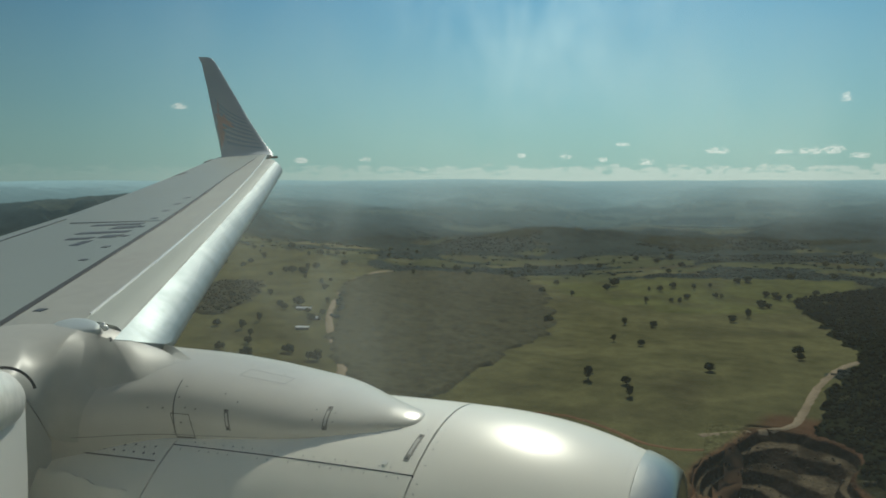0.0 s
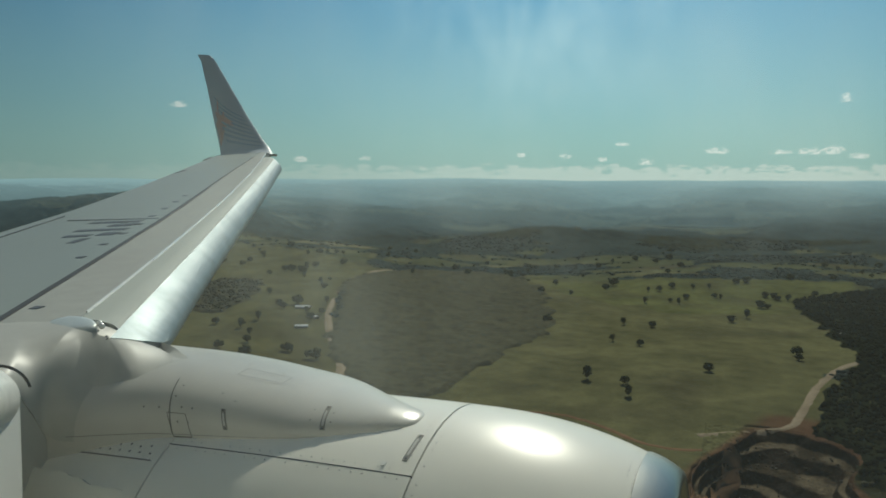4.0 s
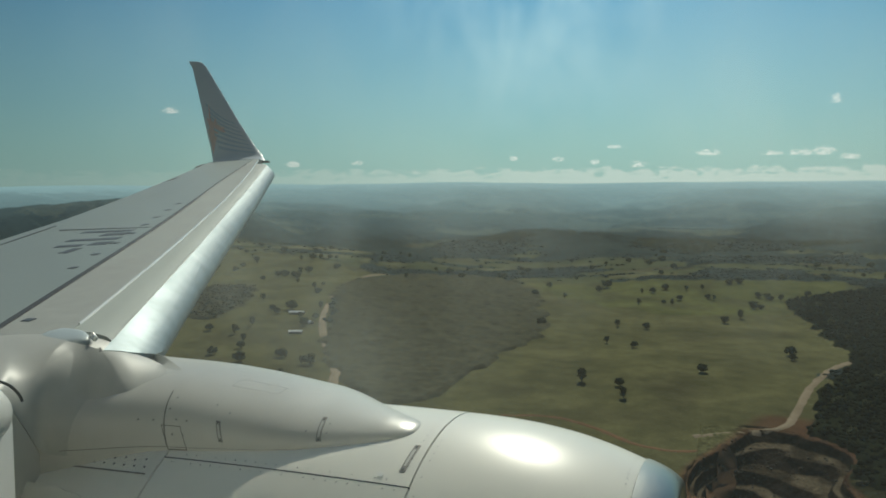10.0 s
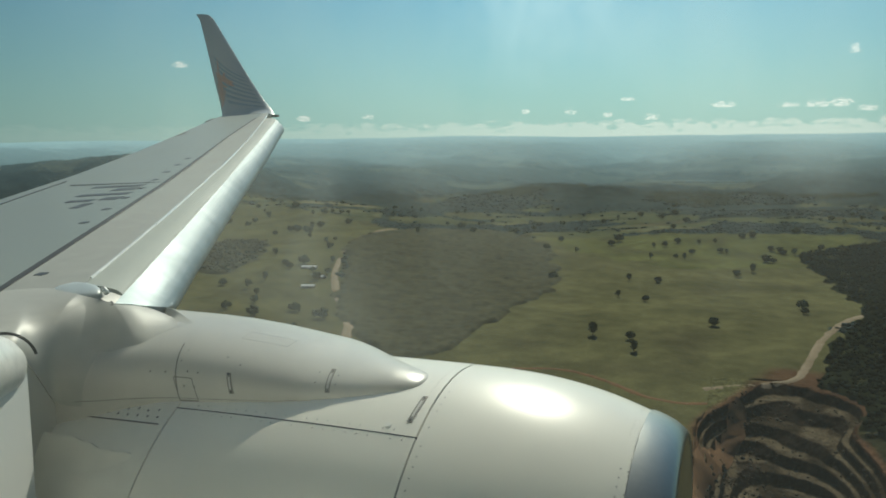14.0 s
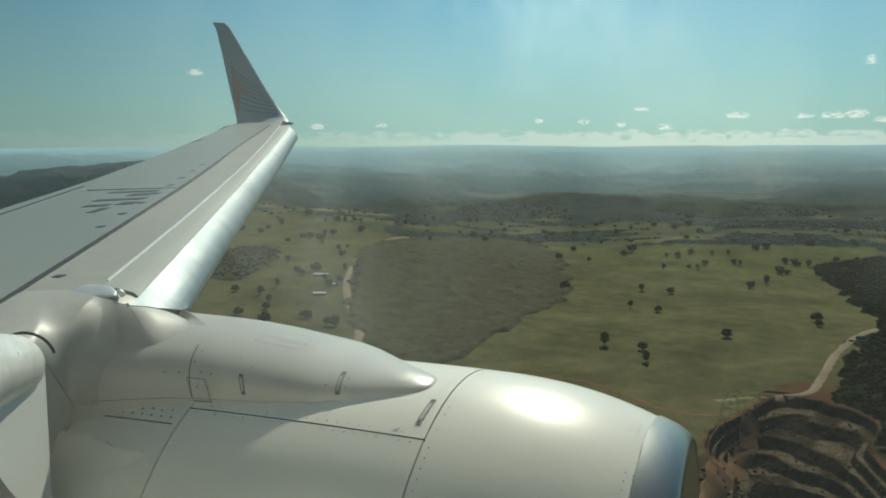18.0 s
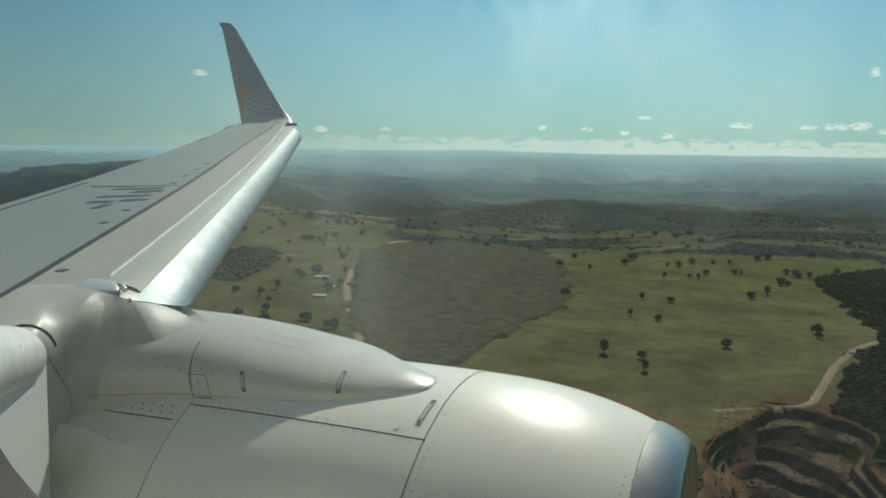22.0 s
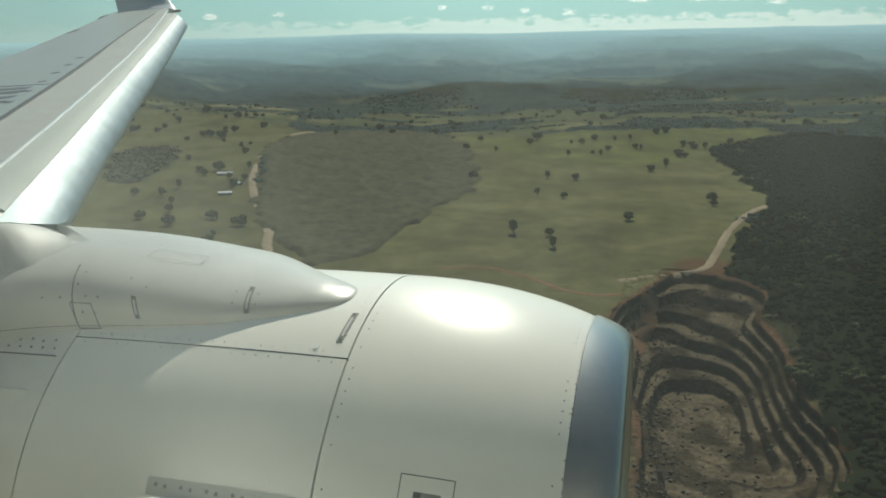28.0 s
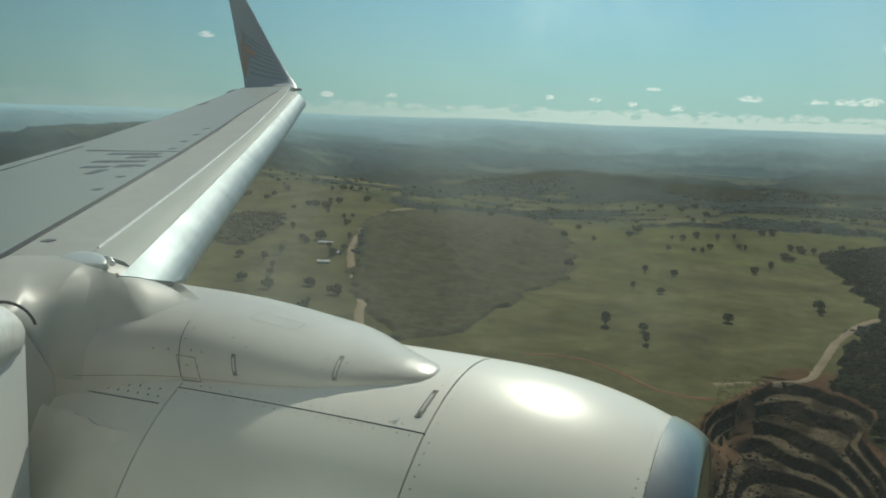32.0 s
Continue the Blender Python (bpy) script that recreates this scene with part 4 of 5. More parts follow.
def framed_slot(fn, u0, u1, v0, v1, parent, skew=0.0):
    """A narrow drain slot: a dark plate with a pale insert, standing slightly proud."""
    f = lambda u, v, off=0.0: fn(u + skew * (v - v0) / (v1 - v0), v, off)
    slot = shell("slot_plate", f, span(u0, u1, 3), span(v0, v1, 8), SLOT, parent, "dark metal slot plate", 0.01, 0.003)
    du, dv = (u1 - u0) * 0.3, (v1 - v0) * 0.2
    shell("slot_insert", f, span(u0 + du, u1 - du, 2), span(v0 + dv, v1 - dv, 6), SLOT_PALE, slot, "", 0.004, 0.0042)
    for vv in (v0 + (v1 - v0) * 0.08, v1 - (v1 - v0) * 0.08):
        shell("slot_end", f, span(u0 + du, u1 - du, 2), span(vv - (v1 - v0) * 0.03, vv + (v1 - v0) * 0.03, 2), DARK_SEAL, slot, "", 0.004, 0.0056)


def outline(fn, u0, u1, v0, v1, parent, name="panel_outline", wu=0.006, wv=0.3, skew=0.0):
    """A thin dark joint round a flush panel."""
    f = lambda u, v, off=0.0: fn(u + skew * (v - v0) / (v1 - v0), v, off)
    bm = bmesh.new()
    for a0, a1, b0, b1 in ((u0, u1, v0, v0 + wv), (u0, u1, v1 - wv, v1), (u0, u0 + wu, v0, v1), (u1 - wu, u1, v0, v1)):
        us, vs = span(a0, a1, 5), span(b0, b1, 5)
        g = [[bm.verts.new(f(u, v, 0.0065)) for v in vs] for u in us]
        for i in range(4):
            for j in range(4):
                bm.faces.new((g[i][j], g[i + 1][j], g[i + 1][j + 1], g[i][j + 1]))
    return part(name, bm, SLOT, parent, "thin dark panel joint")


framed_slot(nac, -1.302, -1.276, 104.5, 114.0, nacelle, skew=-0.008)
outline(nac, -0.916, -0.719, 139.2, 146.4, nacelle, wu=0.004, wv=0.22)
shell("latch", nac, span(-0.862, -0.765, 3), span(142.1, 143.0, 3), SLOT, nacelle, "recessed dark latch", 0.004, 0.003)
shell("latch", nac, span(-0.862, -0.835, 3), span(142.1, 143.6, 3), DARK_SEAL, nacelle, "recessed dark latch", 0.004, 0.0045)
# strake with its riveted base plate
shell("strake_base", nac, span(-1.90, -1.02, 16), span(146.0, 149.4, 3), SLOT_PALE, nacelle, "riveted grey strake base plate", 0.01, 0.006)
fin = []
for x in span(-1.80, -0.85, 14):
    f = (x + 1.80) / 0.95
    h = 0.30 * max(0.0, 1 - f) ** 0.8 + 0.005
    b = nac(x, 149.4 + 3.0 * f)
    out = (nac(x, 151.5 + 3.0 * f, 0.5) - nac(x, 151.5 + 3.0 * f, 0)).normalized()
    fin.append([b + Vector((0, 0, 0.006)), b + out * h + Vector((-0.06 * (1 - f), 0, 0.003)), b + out * h + Vector((-0.06 * (1 - f), 0, -0.003)), b - Vector((0, 0, 0.006))])
loft("strake", fin, KRUEGER_PAINT, nacelle, "white triangular strake fin", smooth=False)
bm = bmesh.new()
for x in span(-1.86, -1.1, 8):
    rivet_line(bm, lambda u, v, o=0.0: nac(u, v, o + 0.008), [(x, 147.3), (x + 0.04, 147.5)], 0.009)
tagged(part("strake_rivets", bm, RIVET, nacelle), kind="stuff")

# pylon fairing
FX = [-4.90, -3.95, -3.60, -3.35, -3.10, -2.78, -2.58, -2.39, -2.21, -2.03, -1.86, -1.65, -1.50, -1.42, -1.38, -1.355, -1.340]
FTOP = [-0.82, -0.835, -0.902, -0.962, -0.979, -0.983, -0.992, -1.011, -1.031, -1.052, -1.075, -1.097, -1.114, -1.127, -1.136, -1.145, -1.155]
FHALF = [1.05, 0.82, 0.64, 0.54, 0.50, 0.49, 0.485, 0.478, 0.462, 0.443, 0.415, 0.355, 0.300, 0.262, 0.233, 0.200, 0.140]


def fair(x, phi, off=0.0):
    """A place on the pylon fairing: phi in degrees from its inboard foot over the crest."""
    s = min(1.0, max(0.0, (-2.50 - x) / 0.7))
    s = s * s * (3 - 2 * s)
    w, t = chain(x, FX, FHALF), chain(x, FX, FTOP)
    foot = NZ - 0.012 * (x - NX) + math.sqrt(max(0.2, nac_r(x) ** 2 - w * w)) - 0.004
    a = radians(phi)
    c = math.cos(a)
    g = min(1.0, max(0.0, (x + 2.0) / 0.6))
    lean = 0.118 * g * g * (3 - 2 * g)
    half = (w + 0.13 * s if c > 0 else w) + off - lean
    q = min(1.0, max(0.0, (x + 2.35) / 0.7)) * 0.2
    if phi < 0:
        return Vector((x, NY - lean - half, foot + 0.02 * phi))
    return Vector((x, NY - lean - half * math.copysign(abs(c) ** (0.85 + q), c), foot + (t - foot + off) * abs(math.sin(a)) ** (0.79 + q)))


xs = span(-3.30, -1.340, 140)
fairing = loft("pylon_fairing", [[fair(x, p) for p in span(-8, 188, 41)] for x in xs], FAIRING_PAINT, airliner, "smooth grey pylon fairing on the nacelle", closed=False)
framed_slot(fair, -2.242, -2.219, 8, 30, fairing, skew=-0.045)
framed_slot(fair, -1.766, -1.742, 13, 54, fairing, skew=-0.03)
outline(fair, -2.515, -2.405, 0.5, 20, fairing, wu=0.005, wv=0.8, skew=-0.055)
outline(fair, -2.36, -2.10, 72, 84, fairing, wu=0.003, wv=0.5)
bm = bmesh.new()
for u, v in ((-2.50, 12), (-2.44, 12), (-2.44, 26), (-2.50, 26), (-2.56, 20), (-2.56, 36), (-2.56, 48), (-2.62, 24), (-2.7, 24), (-2.33, 47), (-2.24, 40), (-1.83, 30), (-1.74, 44), (-1.84, 46), (-1.73, 28),
             (-2.18, 88), (-2.35, 88), (-2.40, 90), (-2.03, 92)):
    rivet_line(bm, fair, [(u, v)], 0.006)
tagged(part("fasteners", bm, RIVET, fairing), kind="stuff")
# flange and joints on the aft side of the fairing
loft("flange_joint", [[fair(x, 2, 0.002), fair(x, 2.3, 0.002), fair(x, 2.3, -0.01), fair(x, 2, -0.01)] for x in span(-3.1, -1.75, 30)], SLOT, fairing, smooth=False)
loft("upright_joint", [[fair(-2.525 - 0.0017 * p, p, 0.003), fair(-2.52 - 0.0017 * p, p, 0.003), fair(-2.52 - 0.0017 * p, p, -0.01), fair(-2.525 - 0.0017 * p, p, -0.01)] for p in span(3, 55, 10)], SLOT, fairing, smooth=False)
loft("aft_joint", [[nac(x, 123.4, 0.003), nac(x, 123.7, 0.003), nac(x, 123.7, -0.01), nac(x, 123.4, -0.01)] for x in span(-3.2, -2.55, 10)], SLOT, nacelle, smooth=False)
bm = bmesh.new()
for k, x in enumerate(span(-3.1, -2.6, 9)):
    rivet_line(bm, nac, [(x, 119.3 + 0.5 * (k % 2)), (x + 0.02, 121.6)], 0.007)
tagged(part("fasteners", bm, RIVET, nacelle), kind="stuff")
# raised lip of the aft cowl, bent outward
lip = []
for x, f in zip(span(-3.2, -2.60, 40), span(0, 1, 40)):
    h = 0.034 * (1 - f) ** 0.6 * (1 + 0.30 * math.sin(9 * f) + 0.16 * math.sin(23 * f + 1)) + 0.001
    t0 = 129.5 + 3.0 * f + 0.40 * math.sin(11 * f) + 0.16 * math.sin(31 * f)
    w = 1 - 0.9 * f
    lip.append([nac(x, t0, -0.002), nac(x, t0 + 0.35, h), nac(x, t0 + 0.5 + 1.2 * w, h * 0.95), nac(x, t0 + 0.6 + 4 * w, h * 0.55), nac(x, t0 + 0.7 + 8 * w, h * 0.22), nac(x, t0 + 0.8 + 14 * w, -0.001)])
loft("cowl_lip", lip, AFT_PAINT, nacelle, "buckled bulging cowl skin", closed=False)
# white patch paints in the glint of a fastener
shell("fastener_mark", nac, span(-1.395, -1.372, 3), span(115.2, 116.2, 3), KRUEGER_PAINT, nacelle, "small white patch painted in as a glint", 0.004, 0.004)

# inboard flap of the leading edge, hanging open beside the pylon
KA, KB = Vector((-3.03, 2.53, -0.98)), Vector((-2.27, 1.10, -0.70))
roll = []
for f in span(-0.02, 1, 14):
    c = KA.lerp(KB, max(f, 0.0))
    g = (0.13 + 0.15 * max(f, 0.0)) * (0.8 if f < 0 else 1.0)
    d = (KB - KA).normalized()
    fwd = Vector((0, 0, 1)).cross(d).normalized()
    if fwd.x < 0:
        fwd = -fwd
    roll.append([c + fwd * (math.cos(a) * g) + Vector((0, 0, math.sin(a) * g)) for a in span(0, 2 * math.pi, 25)[:-1]])
krueger = loft("krueger_flap", roll, MOTTLED, airliner, "open inboard leading-edge flap with metal nose roll")
gap = []
kd = (KB - KA).normalized()
kf = Vector((0, 0, 1)).cross(kd).normalized()
kf = kf if kf.x > 0 else -kf
line = [(f, 125) for f in span(1, 0, 14)] + [(-0.025, a) for a in span(118, 15, 12)]
for f, a in line:
    c, g = KA + kd * ((KB - KA).length * f), 0.13 + 0.15 * max(f, 0.0)
    q = c + kf * (math.cos(radians(a)) * (g + 0.006)) + Vector((0, 0, math.sin(radians(a)) * (g + 0.006)))
    n = (q - c).normalized()
    gap.append([q + n * 0.007, q + kd * 0.007, q - n * 0.007, q - kd * 0.007])
loft("rubber_seal", gap, DARK_SEAL, krueger, "black rubber seal round the flap")
plate = []
for f in (0, 1):
    c = KA.lerp(KB, f)
    d = (KB - KA).normalized()
    fwd = Vector((0, 0, 1)).cross(d).normalized()
    fwd = fwd if fwd.x > 0 else -fwd
    plate.append([c + fwd * 0.10 + Vector((0, 0, -0.05)), c + fwd * 0.09 + Vector((0, 0, -0.85)), c + fwd * 0.06 + Vector((0, 0, -0.85)), c + fwd * 0.05 + Vector((0, 0, -0.05))])
loft("flap_panel", plate, KRUEGER_PAINT, krueger, "white flap panel", smooth=False)
# forward-facing wall between the flap and the nacelle
loft("pylon_wall", [[Vector((-3.168, y, -2.7)), Vector((-3.168, y, z)), Vector((-3.21, y, z)), Vector((-3.21, y, -2.7))] for y, z in ((2.2, -0.99), (2.735, -0.99), (2.845, -1.17), (2.92, -1.31), (3.1, -1.5))],
     FAIRING_PAINT, nacelle, "shaded grey pylon wall", smooth=False)


# root skin that carries the wing forward over the pylon's end
def glide(u, us, points):
    return Vector([chain(u, us, [p[k] for p in points]) for k in range(3)])


FOOT_U, TOP_U = [0, 0.10, 0.25, 0.38, 0.46, 0.60, 0.80, 1.0], [0, 0.06, 0.14, 0.27, 0.42, 0.60, 0.80, 1.0]
FOOT = [fair(-3.0, 0, -0.004), Vector((-3.165, 2.925, -1.31)), Vector((-3.165, 2.845, -1.167)), Vector((-3.165, 2.78, -1.06)), Vector((-3.165, 2.735, -0.985)), Vector(wing_pt(-3.14, 2.55, -0.07)),
        Vector(wing_pt(-3.08, 2.2, -0.09)), Vector(wing_pt(-2.98, 1.75, -0.09))]
TOP = [fair(-3.0, 96, -0.004), Vector(wing_pt(-3.10, 3.45, -0.06)), Vector(wing_pt(-3.24, 3.42, -0.008)), Vector(wing_pt(-3.50, 3.38, 0.003)), Vector(wing_pt(-3.74, 3.36, 0.004)),
       Vector(wing_pt(-3.93, 3.31, 0.004)), Vector(wing_pt(-3.74, 2.85, 0.004)), Vector(wing_pt(-3.30, 1.75, 0.004))]
us = span(0, 1, 130)
feet, tops = [glide(u, FOOT_U, FOOT) for u in us], [glide(u, TOP_U, TOP) for u in us]
for _ in range(14):
    feet = [feet[0]] + [(a + b * 2 + c) / 4 for a, b, c in zip(feet, feet[1:], feet[2:])] + [feet[-1]]
    tops = [tops[0]] + [(a + b * 2 + c) / 4 for a, b, c in zip(tops, tops[1:], tops[2:])] + [tops[-1]]
root = []
for u, b, t in zip(us, feet, tops):
    row = []
    w = min(1.0, u / 0.22)
    w = w * w * (3 - 2 * w)
    for a in span(0, math.pi / 2, 22):
        h, v = 1 - abs(math.cos(a)) ** (0.85 + 0.25 * u), math.sin(a) ** (0.79 + 0.25 * u)
        own = Vector((b.x + (t.x - b.x) * h, b.y + (t.y - b.y) * h, b.z + (t.z - b.z) * v))
        row.append(fair(-3.0 - 0.9 * u, math.degrees(a) * 96 / 90, -0.003 + 0.006 * min(1.0, u / 0.05)).lerp(own, w))
    root.append(row)
loft("wing_root_skin", root, FILLET_PAINT, wing, "smooth grey skin between wing root and fairing", closed=False)
# fillet that closes the slat's inboard end against the pylon
upper = slat_section(3.30)[1:7]
fillet = []
for i, q in enumerate(upper):
    q = Vector(q) - Vector((0, 0, 0.004))
    e = fair(-2.84 + 0.02 * i, 52 + 6.5 * i, 0.001)
    fillet.append([q.lerp(e, f) + Vector((0, 0, 0.025 * math.sin(math.pi * f) * (1 - f))) for f in span(0, 1, 12)])
ahead, behind = fillet[0][0].copy(), Vector(root[26][18]) + Vector((0, 0, 0.003))
for s in span(0.07, 1, 15):
    q = ahead.lerp(behind, s) + Vector((0, 0, 0.004 * math.sin(math.pi * s)))
    e = fair(-2.84 - 0.4 * s, 52 - 30 * s, 0.0) if s < 0.4 else Vector(root[int((s - 0.4) / 0.6 * 26)][9]) - Vector((0, 0, 0.001))
    fillet.insert(0, [q.lerp(e, f) + Vector((0, 0, 0.013 + 0.02 * s)) * math.sin(math.pi * f) for f in span(0, 1, 12)])
loft("slat_end_fillet", fillet, FILLET_PAINT, wing, "smooth grey fillet at the slat's end", closed=False)
# fuselage side with the cabin window
FY, FZ, FR = -1.38, -0.30, 1.93
WX0, WX1, WZ0, WZ1, WR = -0.82, 0.34, -0.47, 0.30, 0.20
WR_LOW = 0.31


def skin_pt(x, z, off=0.0):
    return Vector((x, FY + math.sqrt(max(0.01, (FR + off) ** 2 - (z - FZ) ** 2)), z))


def window_ring(grow, n=12):
    pts = []
    for cx, cz, a0, wr in ((WX1 - WR, WZ1 - WR, 0, WR), (WX0 + WR, WZ1 - WR, 90, WR), (WX0 + WR_LOW, WZ0 + WR_LOW, 180, WR_LOW), (WX1 - WR, WZ0 + WR, 270, WR)):
        for k in range(n):
            a = radians(a0 + 90 * k / (n - 1))
            pts.append((cx + (wr + grow) * math.cos(a), cz + (wr + grow) * math.sin(a)))
    return pts


fuselage = loft("fuselage", [[Vector((x, FY + FR * s * math.cos(radians(a)), FZ + FR * s * math.sin(radians(a)))) for a in span(42, 318, 60)]
                             for x, s in ((-9, 1), (-4, 1), (-1, 1), (2, 1), (5, 1), (6.5, 0.97))], SKIN_WHITE, airliner, "white painted fuselage tube", closed=False)
for x, s in ((-9.0, 1.0), (6.5, 0.97)):
    bm = bmesh.new()
    ring = [bm.verts.new((x, FY + FR * s * math.cos(radians(a)), FZ + FR * s * math.sin(radians(a)))) for a in span(0, 354, 60)]
    back = [bm.verts.new((x + (0.05 if x > 0 else -0.05), v.co.y, v.co.z)) for v in ring]
    bm.faces.new(ring)
    bm.faces.new(back[::-1])
    for i in range(60):
        bm.faces.new((ring[i], ring[(i + 1) % 60], back[(i + 1) % 60], back[i]))
    part("bulkhead", bm, SKIN_WHITE, fuselage, "plain white cabin bulkhead")
ring_in = window_ring(0.0)
big = []
for px, pz in ring_in:
    d = Vector((px - (WX0 + WX1) / 2, pz - (WZ0 + WZ1) / 2))
    k = min((6.4 if d.x > 0 else 8.6) / max(abs(d.x), 1e-3), (1.17 if d.y > 0 else 1.60) / max(abs(d.y), 1e-3))
    big.append(((WX0 + WX1) / 2 + d.x * k, (WZ0 + WZ1) / 2 + d.y * k))
levels = []
for f in (0.0, 0.06, 0.15, 0.3, 0.5, 0.75, 1.0):
    levels.append([skin_pt(a + (c - a) * f, b + (d - b) * f, 0.004) for (a, b), (c, d) in zip(ring_in, big)])
loft("window_panel", levels, SKIN_WHITE, fuselage, "fuselage panel round the cabin window", caps=False)
loft("window_frame", [[skin_pt(a, b, 0.0) for a, b in window_ring(0.03)], [skin_pt(a, b, 0.006) for a, b in window_ring(-0.01)],
                      [skin_pt(a, b, -0.085) for a, b in window_ring(-0.012)], [skin_pt(a, b, -0.085) for a, b in window_ring(0.12)]], TRIM_GREY, fuselage,
     "dark plastic window surround", caps=False)
bm = bmesh.new()
bm.faces.new([bm.verts.new(skin_pt(a, b, -0.03)) for a, b in window_ring(0.005)])
bmesh.ops.triangulate(bm, faces=bm.faces[:])
pane = part("window_pane", bm, PANE, fuselage, "scuffed and smeared acrylic window pane")
pane.visible_shadow = False


# -- quarry --
def build_quarry():
    cx, cy, rx, ry = PIT
    xs, ys = np.linspace(cx - rx * 1.16, cx + rx * 1.16, 230), np.linspace(cy - ry * 1.16, cy + ry * 1.16, 400)
    x, y = np.meshgrid(xs, ys)
    depth, within, level = pit_depth(x, y)
    rough = (lattice(x, y, 5) - 0.5) * 1.6 + (lattice(x, y, 2.5) - 0.5) * 0.9
    border = np.clip((1.12 - np.maximum(abs(x - cx) / rx, abs(y - cy) / ry)) / 0.06, 0, 1)
    z = land(x, y) - depth + (rough * 0.7 + 0.5) * border - (1 - border) * 1.5
    # shade of the backlit steps is painted into their faces as dark colour
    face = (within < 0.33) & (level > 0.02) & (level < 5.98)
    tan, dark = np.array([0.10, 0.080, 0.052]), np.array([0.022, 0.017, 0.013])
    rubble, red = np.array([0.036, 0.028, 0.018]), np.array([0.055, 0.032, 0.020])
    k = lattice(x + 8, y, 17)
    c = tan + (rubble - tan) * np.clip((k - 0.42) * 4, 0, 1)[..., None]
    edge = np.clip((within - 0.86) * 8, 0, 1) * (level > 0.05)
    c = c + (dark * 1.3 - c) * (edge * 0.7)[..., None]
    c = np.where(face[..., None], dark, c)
    rimmed = level <= 0.02
    out = np.clip((rim(x, y) - 0.98) * 12, 0, 1)[..., None]
    c = np.where(rimmed[..., None], red + (colours(x, y) - red) * out, c)
    ny, nx = x.shape
    idx = np.arange(nx * ny).reshape(ny, nx)
    quads = np.stack([idx[:-1, :-1], idx[:-1, 1:], idx[1:, 1:], idx[1:, :-1]], -1).reshape(-1, 4)
    me = bpy.data.meshes.new("quarry")
    me.from_pydata(np.stack([x, y, z], -1).reshape(-1, 3).tolist(), [], quads.tolist())
    me.materials.append(QUARRY)
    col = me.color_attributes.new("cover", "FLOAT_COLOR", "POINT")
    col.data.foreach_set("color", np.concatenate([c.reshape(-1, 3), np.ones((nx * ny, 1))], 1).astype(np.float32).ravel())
    me.update()
    return tagged(new("quarry", me), "terraced open quarry with pale benches and rock faces in painted shade", "quarry", kind="structure")


build_quarry()


def surface(x, y):
    """Height of what lies open to the sky at a place, the quarry's benches included."""
    d, _, _ = pit_depth(x, y)
    return float(land(x, y) - d)


# -- clumps --
def ico(sub):
    bm = bmesh.new()
    bmesh.ops.create_icosphere(bm, subdivisions=sub, radius=1)
    v = np.array([p.co[:] for p in bm.verts])
    f = np.array([[p.index for p in q.verts] for q in bm.faces])
    bm.free()
    return v, f


ICO1, ICO2 = ico(1), ico(2)


def clumps(name, centres, radii, heights, mat, base=ICO1, seed=1, jag=0.28):
    """Many uneven lumps as one mesh."""
    rs = np.random.RandomState(seed)
    v, f = base
    n, m = len(centres), len(v)
    c = np.asarray(centres, float)
    k = 1 + (rs.rand(n, m, 1) - 0.5) * 2 * jag
    turn = rs.rand(n) * 6.28
    cs, sn = np.cos(turn)[:, None], np.sin(turn)[:, None]
    w = v[None] * k
    x, y, z = w[..., 0] * cs - w[..., 1] * sn, w[..., 0] * sn + w[..., 1] * cs, w[..., 2]
    rr, hh = np.asarray(radii)[:, None], np.asarray(heights)[:, None]
    verts = np.stack([x * rr + c[:, None, 0], y * rr + c[:, None, 1], z * hh + c[:, None, 2]], -1).reshape(-1, 3)
    faces = (f[None] + (np.arange(n) * m)[:, None, None]).reshape(-1, 3)
    me = bpy.data.meshes.new(name)
    me.vertices.add(len(verts))
    me.vertices.foreach_set("co", verts.astype(np.float32).ravel())
    me.loops.add(faces.size)
    me.loops.foreach_set("vertex_index", faces.ravel().astype(np.int32))
    me.polygons.add(len(faces))
    me.polygons.foreach_set("loop_start", np.arange(0, faces.size, 3, dtype=np.int32))
    me.polygons.foreach_set("use_smooth", [True] * len(faces))
    me.update(calc_edges=True)
    me.validate()
    me.materials.append(mat)
    return me


